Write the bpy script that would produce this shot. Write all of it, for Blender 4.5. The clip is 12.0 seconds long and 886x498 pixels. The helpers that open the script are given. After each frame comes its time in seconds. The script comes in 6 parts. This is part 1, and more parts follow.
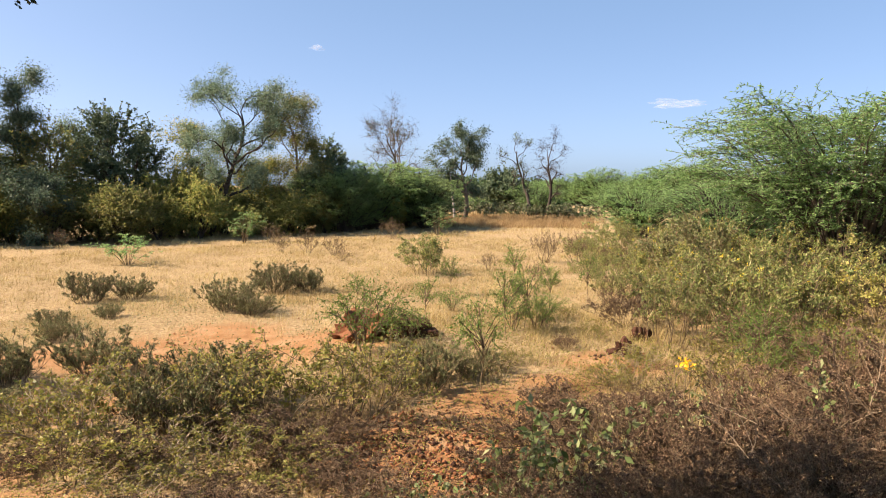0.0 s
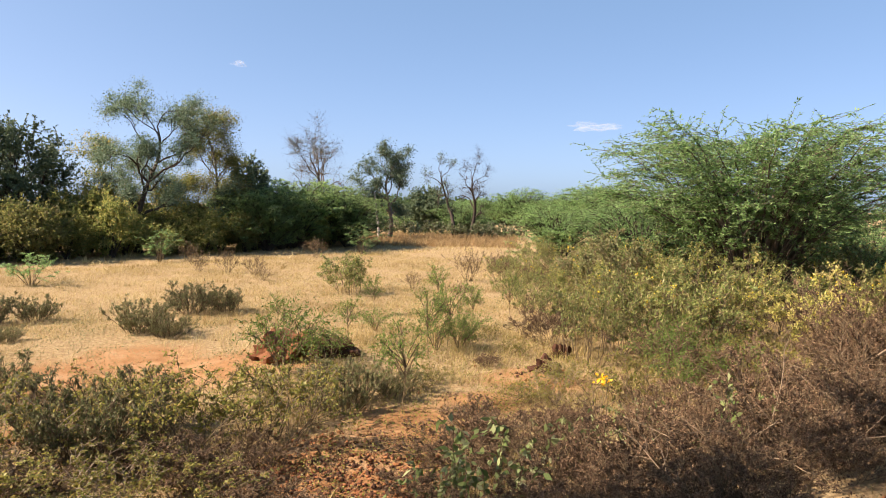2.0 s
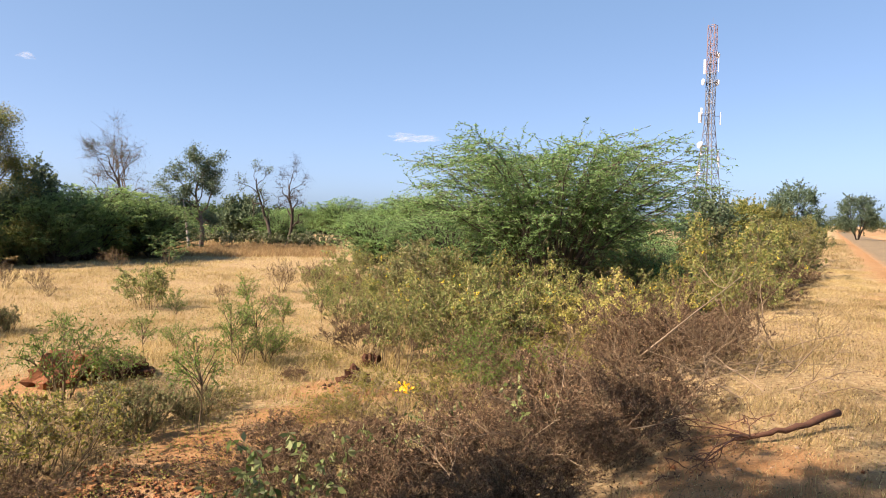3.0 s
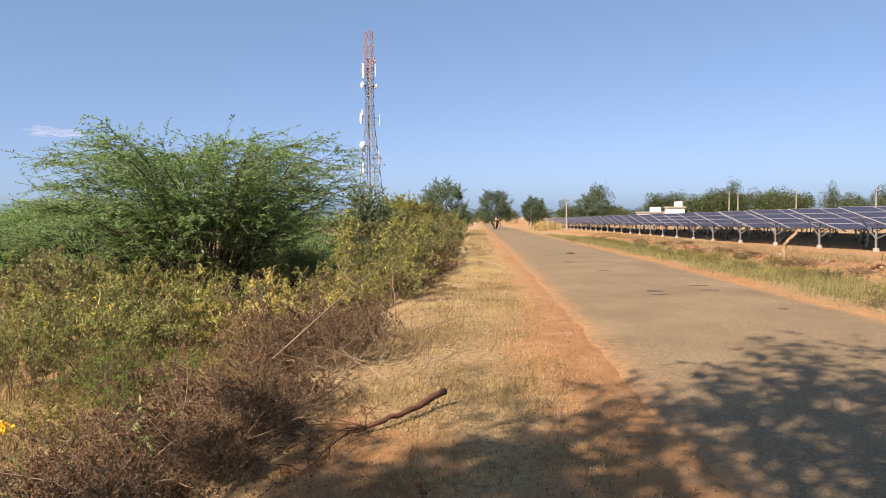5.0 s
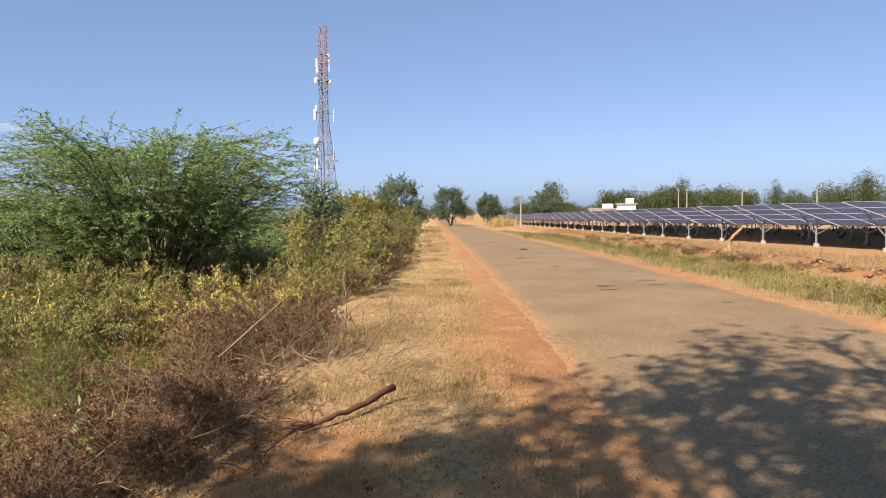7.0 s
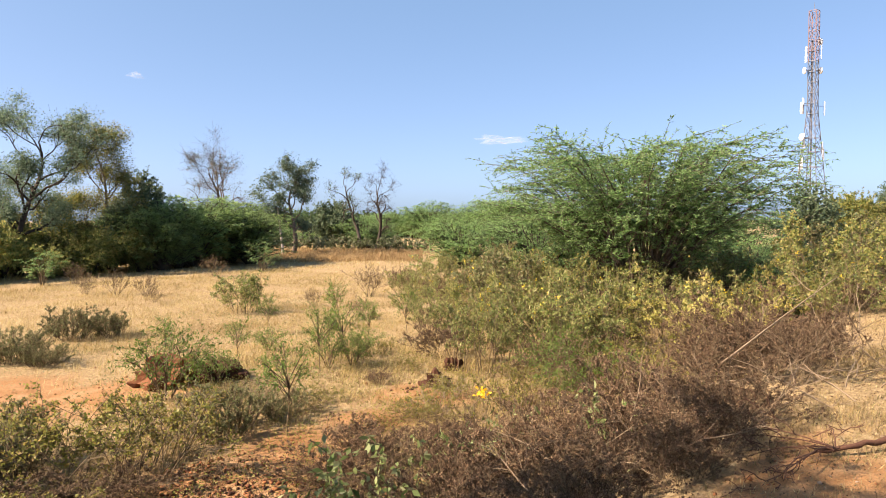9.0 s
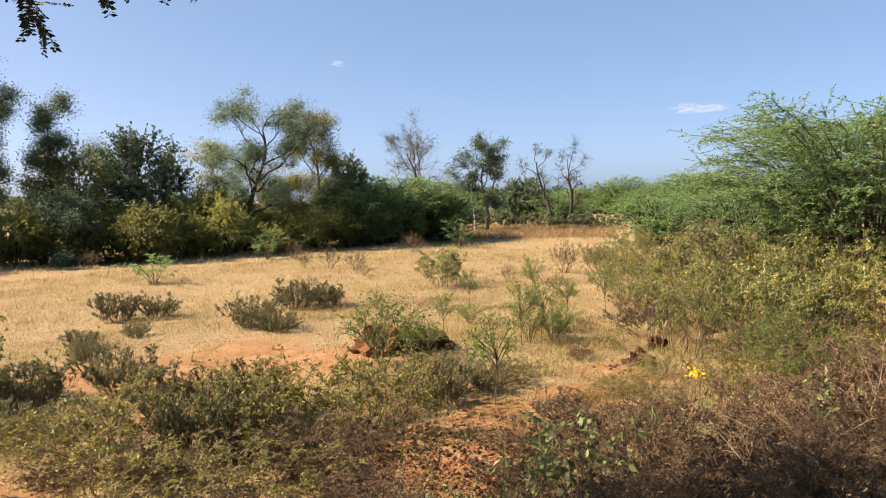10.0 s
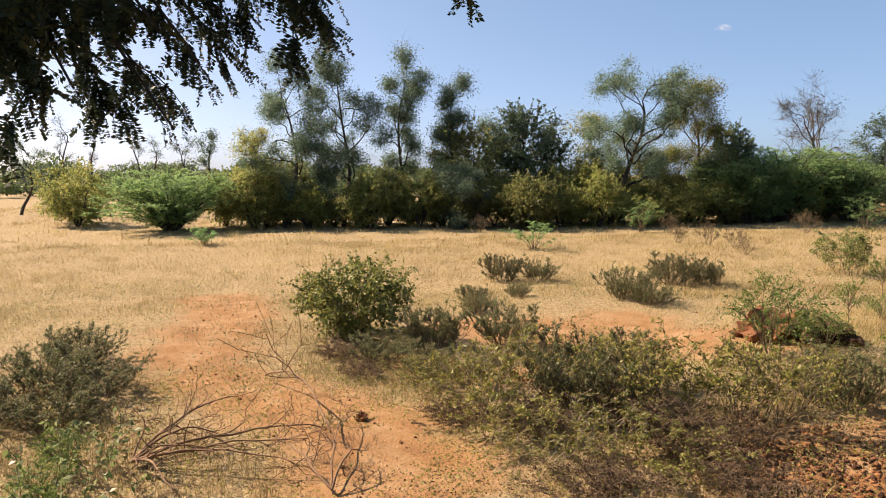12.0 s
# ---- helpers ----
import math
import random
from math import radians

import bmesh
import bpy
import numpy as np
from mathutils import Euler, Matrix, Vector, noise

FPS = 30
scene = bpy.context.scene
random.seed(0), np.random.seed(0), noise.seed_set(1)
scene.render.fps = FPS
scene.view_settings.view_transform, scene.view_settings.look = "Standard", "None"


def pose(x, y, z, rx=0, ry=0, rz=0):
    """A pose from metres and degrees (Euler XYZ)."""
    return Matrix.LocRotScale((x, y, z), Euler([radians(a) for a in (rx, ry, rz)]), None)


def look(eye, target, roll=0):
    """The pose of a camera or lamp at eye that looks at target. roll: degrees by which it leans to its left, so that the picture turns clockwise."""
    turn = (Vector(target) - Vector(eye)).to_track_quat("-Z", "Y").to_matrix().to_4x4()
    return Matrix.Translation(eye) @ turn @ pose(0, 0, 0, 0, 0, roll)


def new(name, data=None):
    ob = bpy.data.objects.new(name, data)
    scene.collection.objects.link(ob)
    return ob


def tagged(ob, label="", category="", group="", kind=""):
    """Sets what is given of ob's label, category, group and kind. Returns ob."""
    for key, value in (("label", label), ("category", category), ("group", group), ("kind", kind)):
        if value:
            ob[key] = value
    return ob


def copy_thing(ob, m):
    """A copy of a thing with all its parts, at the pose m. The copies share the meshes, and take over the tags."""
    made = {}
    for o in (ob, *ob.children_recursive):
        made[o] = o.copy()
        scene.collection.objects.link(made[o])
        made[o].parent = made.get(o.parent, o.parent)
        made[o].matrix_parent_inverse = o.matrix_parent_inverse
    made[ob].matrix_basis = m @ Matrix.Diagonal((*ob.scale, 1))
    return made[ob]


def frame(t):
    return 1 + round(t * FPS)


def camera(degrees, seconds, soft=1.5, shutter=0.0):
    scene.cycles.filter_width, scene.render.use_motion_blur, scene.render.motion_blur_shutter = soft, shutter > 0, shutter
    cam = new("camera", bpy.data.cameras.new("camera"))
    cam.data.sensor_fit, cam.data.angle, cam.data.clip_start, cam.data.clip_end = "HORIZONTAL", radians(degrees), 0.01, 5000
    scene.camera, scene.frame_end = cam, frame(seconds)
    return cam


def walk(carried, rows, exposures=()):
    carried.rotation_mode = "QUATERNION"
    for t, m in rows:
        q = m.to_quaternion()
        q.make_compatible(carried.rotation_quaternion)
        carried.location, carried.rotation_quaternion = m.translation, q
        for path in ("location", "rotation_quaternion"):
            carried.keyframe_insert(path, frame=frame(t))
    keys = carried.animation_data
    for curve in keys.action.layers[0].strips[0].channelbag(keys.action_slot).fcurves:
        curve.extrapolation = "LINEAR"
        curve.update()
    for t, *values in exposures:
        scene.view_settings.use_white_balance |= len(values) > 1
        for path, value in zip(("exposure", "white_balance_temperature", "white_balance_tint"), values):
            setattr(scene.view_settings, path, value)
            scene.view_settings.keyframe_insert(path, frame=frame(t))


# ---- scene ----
cam = camera(64.0, 12.0, soft=1.0)
# seconds, eye, yaw to the left, pitch up, roll
ROWS = [
    (0.0, 0.000, 0.000, 1.600, 0.00, -5.10, 0.39),
    (0.5, -0.010, 0.000, 1.595, 0.42, -4.89, 0.83),
    (1.0, -0.016, 0.010, 1.594, 1.49, -4.60, 1.01),
    (1.5, 0.004, 0.019, 1.591, -0.93, -4.09, 0.82),
    (2.0, 0.046, 0.025, 1.594, -6.04, -3.50, 0.79),
    (2.5, 0.130, 0.024, 1.616, -12.33, -2.74, 0.51),
    (3.0, 0.277, 0.030, 1.607, -20.40, -2.54, 1.07),
    (3.5, 0.405, 0.002, 1.632, -29.00, -2.19, 0.56),
    (3.7, 0.470, -0.013, 1.634, -31.56, -1.63, -0.64),
    (5.3, 0.798, -0.074, 1.626, -48.11, -2.71, -0.45),
    (5.5, 0.803, -0.079, 1.623, -48.80, -2.72, -0.56),
    (6.0, 0.817, -0.090, 1.618, -49.53, -3.15, -0.64),
    (6.5, 0.832, -0.102, 1.617, -50.27, -2.93, -0.67),
    (6.7, 0.839, -0.109, 1.617, -50.74, -2.63, -0.78),
    (8.3, 0.537, -0.062, 1.635, -28.39, -3.74, -0.22),
    (8.5, 0.488, -0.052, 1.650, -23.16, -2.67, -0.08),
    (9.0, 0.396, -0.101, 1.659, -13.25, -2.41, -0.12),
    (9.5, 0.284, -0.177, 1.674, -6.91, -2.79, 0.24),
    (10.0, 0.157, -0.229, 1.676, 1.93, -4.17, -1.03),
    (10.5, 0.070, -0.228, 1.667, 7.58, -3.92, -0.10),
    (11.0, -0.028, -0.190, 1.651, 13.66, -4.09, -0.61),
    (11.5, -0.104, -0.170, 1.614, 22.07, -4.43, -1.06),
    (12.0, -0.067, -0.116, 1.607, 31.20, -5.95, -0.36),
]


def eye_pose(x, y, z, yaw, pitch, roll):
    a, b = radians(yaw), radians(pitch)
    way = Vector((-math.sin(a) * math.cos(b), math.cos(a) * math.cos(b), math.sin(b)))
    return look((x, y, z), Vector((x, y, z)) + way, roll)


EXPOSURES = [(0.0, 1.5, 7700, 21), (2.0, 1.46, 7600, 21), (3.0, 1.48, 7600, 22), (3.5, 1.22, 7500, 23), (6.5, 1.16, 7500, 23), (8.5, 1.38, 7550, 22), (9.5, 1.72, 7800, 21), (10.0, 1.4, 7750, 21), (10.5, 1.4, 7700, 20), (12.0, 1.28, 7750, 19)]
walk(cam, [(t, eye_pose(*r)) for t, *r in ROWS], EXPOSURES)

# ---- light ----
SUN_AZ, SUN_EL = (-0.98, -0.12), 40.0          # where the sun stands, in plan, and its height in degrees
world = bpy.data.worlds.new("sky")
scene.world = world
world.use_nodes = True
nt = world.node_tree
sky = nt.nodes.new("ShaderNodeTexSky")
sky.sky_type, sky.sun_disc = "NISHITA", False
sky.sun_elevation = radians(SUN_EL)
sky.sun_rotation = math.atan2(SUN_AZ[0], SUN_AZ[1])
sky.altitude = 300
sky.air_density, sky.dust_density, sky.ozone_density = 0.45, 2.0, 2.4
nt.links.new(sky.outputs["Color"], nt.nodes["Background"].inputs["Color"])
nt.nodes["Background"].inputs["Strength"].default_value = 0.062
haze = nt.nodes.new("ShaderNodeBackground")      # even blue of a thin winter haze
haze.inputs["Color"].default_value, haze.inputs["Strength"].default_value = (0.21, 0.57, 1.0, 1), 0.15
both = nt.nodes.new("ShaderNodeAddShader")
nt.links.new(nt.nodes["Background"].outputs[0], both.inputs[0])
nt.links.new(haze.outputs[0], both.inputs[1])
nt.links.new(both.outputs[0], nt.nodes["World Output"].inputs["Surface"])
sun = new("sun", bpy.data.lights.new("sun", "SUN"))
sun.data.energy, sun.data.angle, sun.data.color = 5.0, radians(0.6), (1.0, 0.92, 0.80)
ce = math.cos(radians(SUN_EL))
na = math.hypot(*SUN_AZ)
sun.matrix_world = look((SUN_AZ[0] / na * ce * 50, SUN_AZ[1] / na * ce * 50, math.sin(radians(SUN_EL)) * 50), (0, 0, 0))

# ---- materials ----


def nodes_of(name):
    m = bpy.data.materials.new(name)
    m.use_nodes = True
    return m, m.node_tree.nodes, m.node_tree.links, m.node_tree.nodes["Principled BSDF"]


def ramp_node(nodes, stops):
    r = nodes.new("ShaderNodeValToRGB")
    while len(r.color_ramp.elements) < len(stops):
        r.color_ramp.elements.new(0.5)
    for e, (p, c) in zip(r.color_ramp.elements, stops):
        e.position, e.color = p, (*c, 1)
    return r


def noise_node(nodes, links, scale, detail=6.0, rough=0.6, where="Object"):
    tc = nodes.new("ShaderNodeTexCoord")
    n = nodes.new("ShaderNodeTexNoise")
    n.inputs["Scale"].default_value, n.inputs["Detail"].default_value, n.inputs["Roughness"].default_value = scale, detail, rough
    links.new(tc.outputs[where], n.inputs["Vector"])
    return n


def mix_node(nodes, links, fac, a, b, kind="MIX"):
    m = nodes.new("ShaderNodeMix")
    m.data_type, m.blend_type = "RGBA", kind
    for sock, v in ((m.inputs[0], fac), (m.inputs[6], a), (m.inputs[7], b)):
        if isinstance(v, bpy.types.NodeSocket):
            links.new(v, sock)
        else:
            sock.default_value = v if isinstance(v, float) else (*v, 1)
    return m.outputs[2]


def leaf_mat(name, cols, trans=0.35, rough=0.5, spec=0.3, patch=0.0):
    """Leaves: each leaf a shade of its own, light shining through."""
    m, nodes, links, p = nodes_of(name)
    geo = nodes.new("ShaderNodeNewGeometry")
    k = len(cols)
    r = ramp_node(nodes, [(i / max(k - 1, 1), c) for i, c in enumerate(cols)])
    links.new(geo.outputs["Random Per Island"], r.inputs[0])
    info = nodes.new("ShaderNodeObjectInfo")
    hs = nodes.new("ShaderNodeHueSaturation")
    mr = nodes.new("ShaderNodeMapRange")
    mr.inputs[3].default_value, mr.inputs[4].default_value = 0.8, 1.2
    links.new(info.outputs["Random"], mr.inputs[0])
    links.new(mr.outputs[0], hs.inputs["Value"])
    tone = r.outputs[0]
    if patch:
        pn = noise_node(nodes, links, patch, 4.0)
        pr_ = ramp_node(nodes, [(0.35, (0.72, 0.66, 0.6)), (0.62, (1.12, 1.12, 1.12))])
        links.new(pn.outputs["Fac"], pr_.inputs[0])
        tone = mix_node(nodes, links, 1.0, tone, pr_.outputs[0], "MULTIPLY")
    links.new(tone, hs.inputs["Color"])
    links.new(hs.outputs[0], p.inputs["Base Color"])
    p.inputs["Roughness"].default_value = rough
    p.inputs["Specular IOR Level"].default_value = spec
    tr = nodes.new("ShaderNodeBsdfTranslucent")
    links.new(hs.outputs[0], tr.inputs["Color"])
    ms = nodes.new("ShaderNodeMixShader")
    ms.inputs[0].default_value = trans
    links.new(p.outputs[0], ms.inputs[1])
    links.new(tr.outputs[0], ms.inputs[2])
    links.new(ms.outputs[0], nodes["Material Output"].inputs["Surface"])
    return m


def rough_mat(name, c1, c2, scale=6.0, rough=0.85, metal=0.0, bump=0.3, per_island=False, dist=0.01):
    m, nodes, links, p = nodes_of(name)
    n1 = noise_node(nodes, links, scale)
    n2 = noise_node(nodes, links, scale * 9)
    r = ramp_node(nodes, [(0.3, c1), (0.7, c2)])
    src = n1.outputs["Fac"]
    links.new(src, r.inputs[0])
    col = r.outputs[0]
    if per_island:
        geo = nodes.new("ShaderNodeNewGeometry")
        r2 = ramp_node(nodes, [(0.0, tuple(v * 0.6 for v in c1)), (1.0, tuple(min(1, v * 1.25) for v in c2))])
        links.new(geo.outputs["Random Per Island"], r2.inputs[0])
        col = mix_node(nodes, links, 0.6, col, r2.outputs[0])
    fine = ramp_node(nodes, [(0.3, (0.72, 0.72, 0.72)), (0.7, (1.15, 1.15, 1.15))])
    links.new(n2.outputs["Fac"], fine.inputs[0])
    col = mix_node(nodes, links, 0.7, col, fine.outputs[0], "MULTIPLY")
    links.new(col, p.inputs["Base Color"])
    p.inputs["Roughness"].default_value, p.inputs["Metallic"].default_value = rough, metal
    p.inputs["Specular IOR Level"].default_value = 0.25 if metal == 0 else 0.5
    if bump:
        b = nodes.new("ShaderNodeBump")
        b.inputs["Strength"].default_value, b.inputs["Distance"].default_value = bump, dist
        links.new(n2.outputs["Fac"], b.inputs["Height"])
        links.new(b.outputs[0], p.inputs["Normal"])
    return m


def ground_material():
    """Red soil, straw litter and grey-brown leaf litter, mixed by the bare-soil share laid on the sheet."""
    m, nodes, links, p = nodes_of("ground_soil")
    at = nodes.new("ShaderNodeAttribute")
    at.attribute_name = "bare"
    big, mid, fine, grit = (noise_node(nodes, links, s) for s in (0.35, 2.3, 14.0, 60.0))
    soil = ramp_node(nodes, [(0.25, (0.212, 0.099, 0.042)), (0.5, (0.316, 0.172, 0.08)), (0.75, (0.392, 0.257, 0.144))])
    links.new(mid.outputs["Fac"], soil.inputs[0])
    straw = ramp_node(nodes, [(0.3, (0.194, 0.128, 0.07)), (0.5, (0.31, 0.226, 0.121)), (0.72, (0.413, 0.33, 0.199))])
    links.new(fine.outputs["Fac"], straw.inputs[0])
    add = nodes.new("ShaderNodeMath")
    add.operation = "MULTIPLY_ADD"
    links.new(mid.outputs["Fac"], add.inputs[0])
    add.inputs[1].default_value = 1.3
    links.new(at.outputs["Fac"], add.inputs[2])
    edge = nodes.new("ShaderNodeMapRange")
    edge.inputs[1].default_value, edge.inputs[2].default_value = 0.85, 1.3
    links.new(add.outputs[0], edge.inputs[0])
    col = mix_node(nodes, links, edge.outputs[0], straw.outputs[0], soil.outputs[0])
    lit = ramp_node(nodes, [(0.35, (0.7, 0.7, 0.7)), (0.65, (1.15, 1.12, 1.08))])
    links.new(grit.outputs["Fac"], lit.inputs[0])
    col = mix_node(nodes, links, 0.8, col, lit.outputs[0], "MULTIPLY")
    links.new(col, p.inputs["Base Color"])
    p.inputs["Roughness"].default_value = 0.95
    p.inputs["Specular IOR Level"].default_value = 0.1
    sm = nodes.new("ShaderNodeMath")
    sm.operation = "ADD"
    links.new(fine.outputs["Fac"], sm.inputs[0])
    links.new(grit.outputs["Fac"], sm.inputs[1])
    b = nodes.new("ShaderNodeBump")
    b.inputs["Strength"].default_value, b.inputs["Distance"].default_value = 0.8, 0.03
    links.new(sm.outputs[0], b.inputs["Height"])
    links.new(b.outputs[0], p.inputs["Normal"])
    return m


def road_material():
    """Worn tar: grey aggregate, dusty edges, dark tar stains."""
    m, nodes, links, p = nodes_of("worn_asphalt")
    at = nodes.new("ShaderNodeAttribute")
    at.attribute_name = "dust"
    big, mid, grit, fine = (noise_node(nodes, links, s) for s in (0.5, 3.0, 90.0, 9.0))
    base = ramp_node(nodes, [(0.3, (0.136, 0.102, 0.06)), (0.7, (0.204, 0.155, 0.092))])
    links.new(big.outputs["Fac"], base.inputs[0])
    g = ramp_node(nodes, [(0.3, (0.55, 0.55, 0.55)), (0.7, (1.4, 1.38, 1.35))])
    links.new(grit.outputs["Fac"], g.inputs[0])
    col = mix_node(nodes, links, 0.8, base.outputs[0], g.outputs[0], "MULTIPLY")
    chips = noise_node(nodes, links, 34.0, 3.0)
    g2 = ramp_node(nodes, [(0.36, (0.66, 0.66, 0.66)), (0.5, (1.0, 1.0, 1.0)), (0.66, (1.35, 1.33, 1.28))])
    links.new(chips.outputs["Fac"], g2.inputs[0])
    col = mix_node(nodes, links, 0.8, col, g2.outputs[0], "MULTIPLY")
    tar = ramp_node(nodes, [(0.63, (1, 1, 1)), (0.72, (0.45, 0.45, 0.45))])
    links.new(mid.outputs["Fac"], tar.inputs[0])
    col = mix_node(nodes, links, 0.5, col, tar.outputs[0], "MULTIPLY")
    add = nodes.new("ShaderNodeMath")
    add.operation = "MULTIPLY_ADD"
    links.new(fine.outputs["Fac"], add.inputs[0])
    add.inputs[1].default_value = 1.1
    links.new(at.outputs["Fac"], add.inputs[2])
    edge = nodes.new("ShaderNodeMapRange")
    edge.inputs[1].default_value, edge.inputs[2].default_value = 1.0, 1.35
    links.new(add.outputs[0], edge.inputs[0])
    col = mix_node(nodes, links, edge.outputs[0], col, (0.313, 0.17, 0.075))
    links.new(col, p.inputs["Base Color"])
    p.inputs["Roughness"].default_value = 0.85
    p.inputs["Specular IOR Level"].default_value = 0.25
    b = nodes.new("ShaderNodeBump")
    b.inputs["Strength"].default_value, b.inputs["Distance"].default_value = 0.5, 0.008
    links.new(grit.outputs["Fac"], b.inputs["Height"])
    links.new(b.outputs[0], p.inputs["Normal"])
    return m


GROUND = ground_material()
ASPHALT = road_material()
BARK = rough_mat("grey_brown_bark", (0.068, 0.051, 0.037), (0.15, 0.119, 0.092), 5.0)
BARK_DARK = rough_mat("dark_bark", (0.031, 0.024, 0.019), (0.075, 0.058, 0.044), 5.0)
BARK_PALE = rough_mat("pale_bark", (0.258, 0.231, 0.197), (0.374, 0.34, 0.299), 5.0)
TWIG = rough_mat("brown_twig", (0.074, 0.053, 0.03), (0.184, 0.134, 0.077), 12.0, per_island=True, bump=0)
TWIG_PALE = rough_mat("pale_dry_twig", (0.204, 0.15, 0.102), (0.34, 0.272, 0.197), 12.0, per_island=True, bump=0)
LEAF_ACACIA = leaf_mat("acacia_leaf", [(0.061, 0.103, 0.057), (0.097, 0.153, 0.09), (0.138, 0.203, 0.129), (0.177, 0.227, 0.149)], 0.45)
LEAF_YELLOW = leaf_mat("yellowing_leaf", [(0.101, 0.129, 0.038), (0.167, 0.186, 0.06), (0.234, 0.222, 0.076), (0.161, 0.129, 0.06)], 0.58)
LEAF_DARK = leaf_mat("dark_leaf", [(0.056, 0.089, 0.048), (0.09, 0.136, 0.071), (0.141, 0.185, 0.097)], 0.3)
LEAF_PROSOPIS = leaf_mat("prosopis_leaf", [(0.104, 0.199, 0.065), (0.153, 0.287, 0.095), (0.222, 0.368, 0.133), (0.299, 0.447, 0.18)], 0.5)
LEAF_PROSOPIS_DARK = leaf_mat("prosopis_shade_leaf", [(0.127, 0.219, 0.08), (0.203, 0.318, 0.116), (0.305, 0.428, 0.159)], 0.58)
LEAF_THICKET = leaf_mat("thicket_leaf", [(0.11, 0.15, 0.046), (0.196, 0.237, 0.069), (0.317, 0.325, 0.098), (0.382, 0.299, 0.103)], 0.58)
LEAF_SENNA = leaf_mat("senna_leaf", [(0.10, 0.145, 0.045), (0.17, 0.22, 0.062), (0.26, 0.3, 0.095), (0.36, 0.355, 0.13), (0.24, 0.17, 0.08)], 0.5)
LEAF_SENNA_YELLOW = leaf_mat("yellow_senna_leaf", [(0.25, 0.29, 0.07), (0.39, 0.37, 0.1), (0.5, 0.44, 0.15), (0.3, 0.22, 0.1)], 0.5)
LEAF_FRESH = leaf_mat("fresh_leaf", [(0.068, 0.129, 0.024), (0.116, 0.197, 0.037), (0.177, 0.252, 0.058)], 0.5)
LEAF_GREY = leaf_mat("grey_green_leaf", [(0.088, 0.106, 0.039), (0.138, 0.156, 0.062), (0.21, 0.21, 0.094), (0.189, 0.14, 0.07)], 0.35)
LEAF_OLIVE = leaf_mat("olive_leaf", [(0.102, 0.122, 0.027), (0.19, 0.197, 0.044), (0.306, 0.279, 0.068), (0.218, 0.143, 0.051)], 0.45)
LEAF_BROWN = leaf_mat("dry_brown_seed_head", [(0.066, 0.035, 0.021), (0.113, 0.068, 0.04), (0.182, 0.114, 0.068), (0.276, 0.191, 0.114)], 0.25, 0.8)
LEAF_CLIMBER = leaf_mat("climber_leaf", [(0.088, 0.136, 0.037), (0.15, 0.204, 0.061), (0.245, 0.286, 0.116), (0.326, 0.34, 0.184)], 0.4, 0.45)
# near-black: the backlit shade of the boughs is put into the leaf colour
LEAF_PINNATE_SHADED = leaf_mat("shaded_pinnate_leaf", [(0.014, 0.024, 0.012), (0.024, 0.037, 0.017), (0.034, 0.051, 0.02)], 0.3)
PETAL = leaf_mat("yellow_petal", [(0.68, 0.468, 0.025), (0.748, 0.561, 0.043), (0.782, 0.612, 0.102)], 0.3)
PETAL_ORANGE = leaf_mat("orange_yellow_petal", [(0.68, 0.323, 0.017), (0.748, 0.425, 0.025), (0.782, 0.51, 0.051)], 0.3)
POD = leaf_mat("pale_pod", [(0.286, 0.258, 0.109), (0.374, 0.34, 0.163)], 0.2)
STRAW = leaf_mat("dry_grass_blade", [(0.27, 0.188, 0.07), (0.369, 0.279, 0.118), (0.436, 0.357, 0.172), (0.478, 0.41, 0.23)], 0.35, 0.7, 0.15, 0.55)
STRAW_DULL = leaf_mat("dull_dry_grass_blade", [(0.15, 0.095, 0.048), (0.245, 0.17, 0.082), (0.313, 0.238, 0.122), (0.136, 0.136, 0.048)], 0.3, 0.8, 0.15)
WEED = leaf_mat("verge_weed_blade", [(0.136, 0.156, 0.051), (0.231, 0.231, 0.082), (0.34, 0.299, 0.136), (0.408, 0.34, 0.184)], 0.35, 0.7, 0.15)
RED_EARTH = rough_mat("red_earth_clod", (0.14, 0.05, 0.022), (0.296, 0.125, 0.055), 9.0, 0.95, bump=0.8, per_island=True, dist=0.02)
STONE = rough_mat("pale_stone", (0.177, 0.116, 0.075), (0.286, 0.211, 0.15), 7.0, 0.9, per_island=True)
WOOD = rough_mat("weathered_wood", (0.136, 0.075, 0.044), (0.245, 0.15, 0.088), 10.0)
WOOD_STAKE = rough_mat("pale_stake_wood", (0.177, 0.116, 0.061), (0.286, 0.204, 0.122), 8.0)
STEEL = rough_mat("galvanised_steel", (0.272, 0.279, 0.292), (0.374, 0.381, 0.394), 8.0, 0.45, 0.7, 0)
TOWER_GREY = rough_mat("tower_steel", (0.084, 0.087, 0.098), (0.133, 0.136, 0.147), 2.0, 0.55, 0.3, 0)
TOWER_RED = rough_mat("faded_red_paint", (0.165, 0.102, 0.106), (0.21, 0.145, 0.145), 2.0, 0.6, 0, 0)
WHITE = rough_mat("white_plastic", (0.648, 0.657, 0.675), (0.738, 0.747, 0.765), 3.0, 0.4, 0, 0)
WALL_WHITE = rough_mat("white_wall", (0.594, 0.576, 0.54), (0.72, 0.711, 0.684), 0.6, 0.85, 0, 0)
ALUMINIUM = rough_mat("anodised_aluminium", (0.272, 0.277, 0.297), (0.337, 0.342, 0.356), 5.0, 0.4, 0.0, 0)
CONCRETE = rough_mat("concrete", (0.204, 0.19, 0.17), (0.286, 0.272, 0.252), 3.0)
DARK_VOID = rough_mat("dark_opening", (0.03, 0.03, 0.035), (0.05, 0.05, 0.055), 2.0, 0.6, 0, 0)


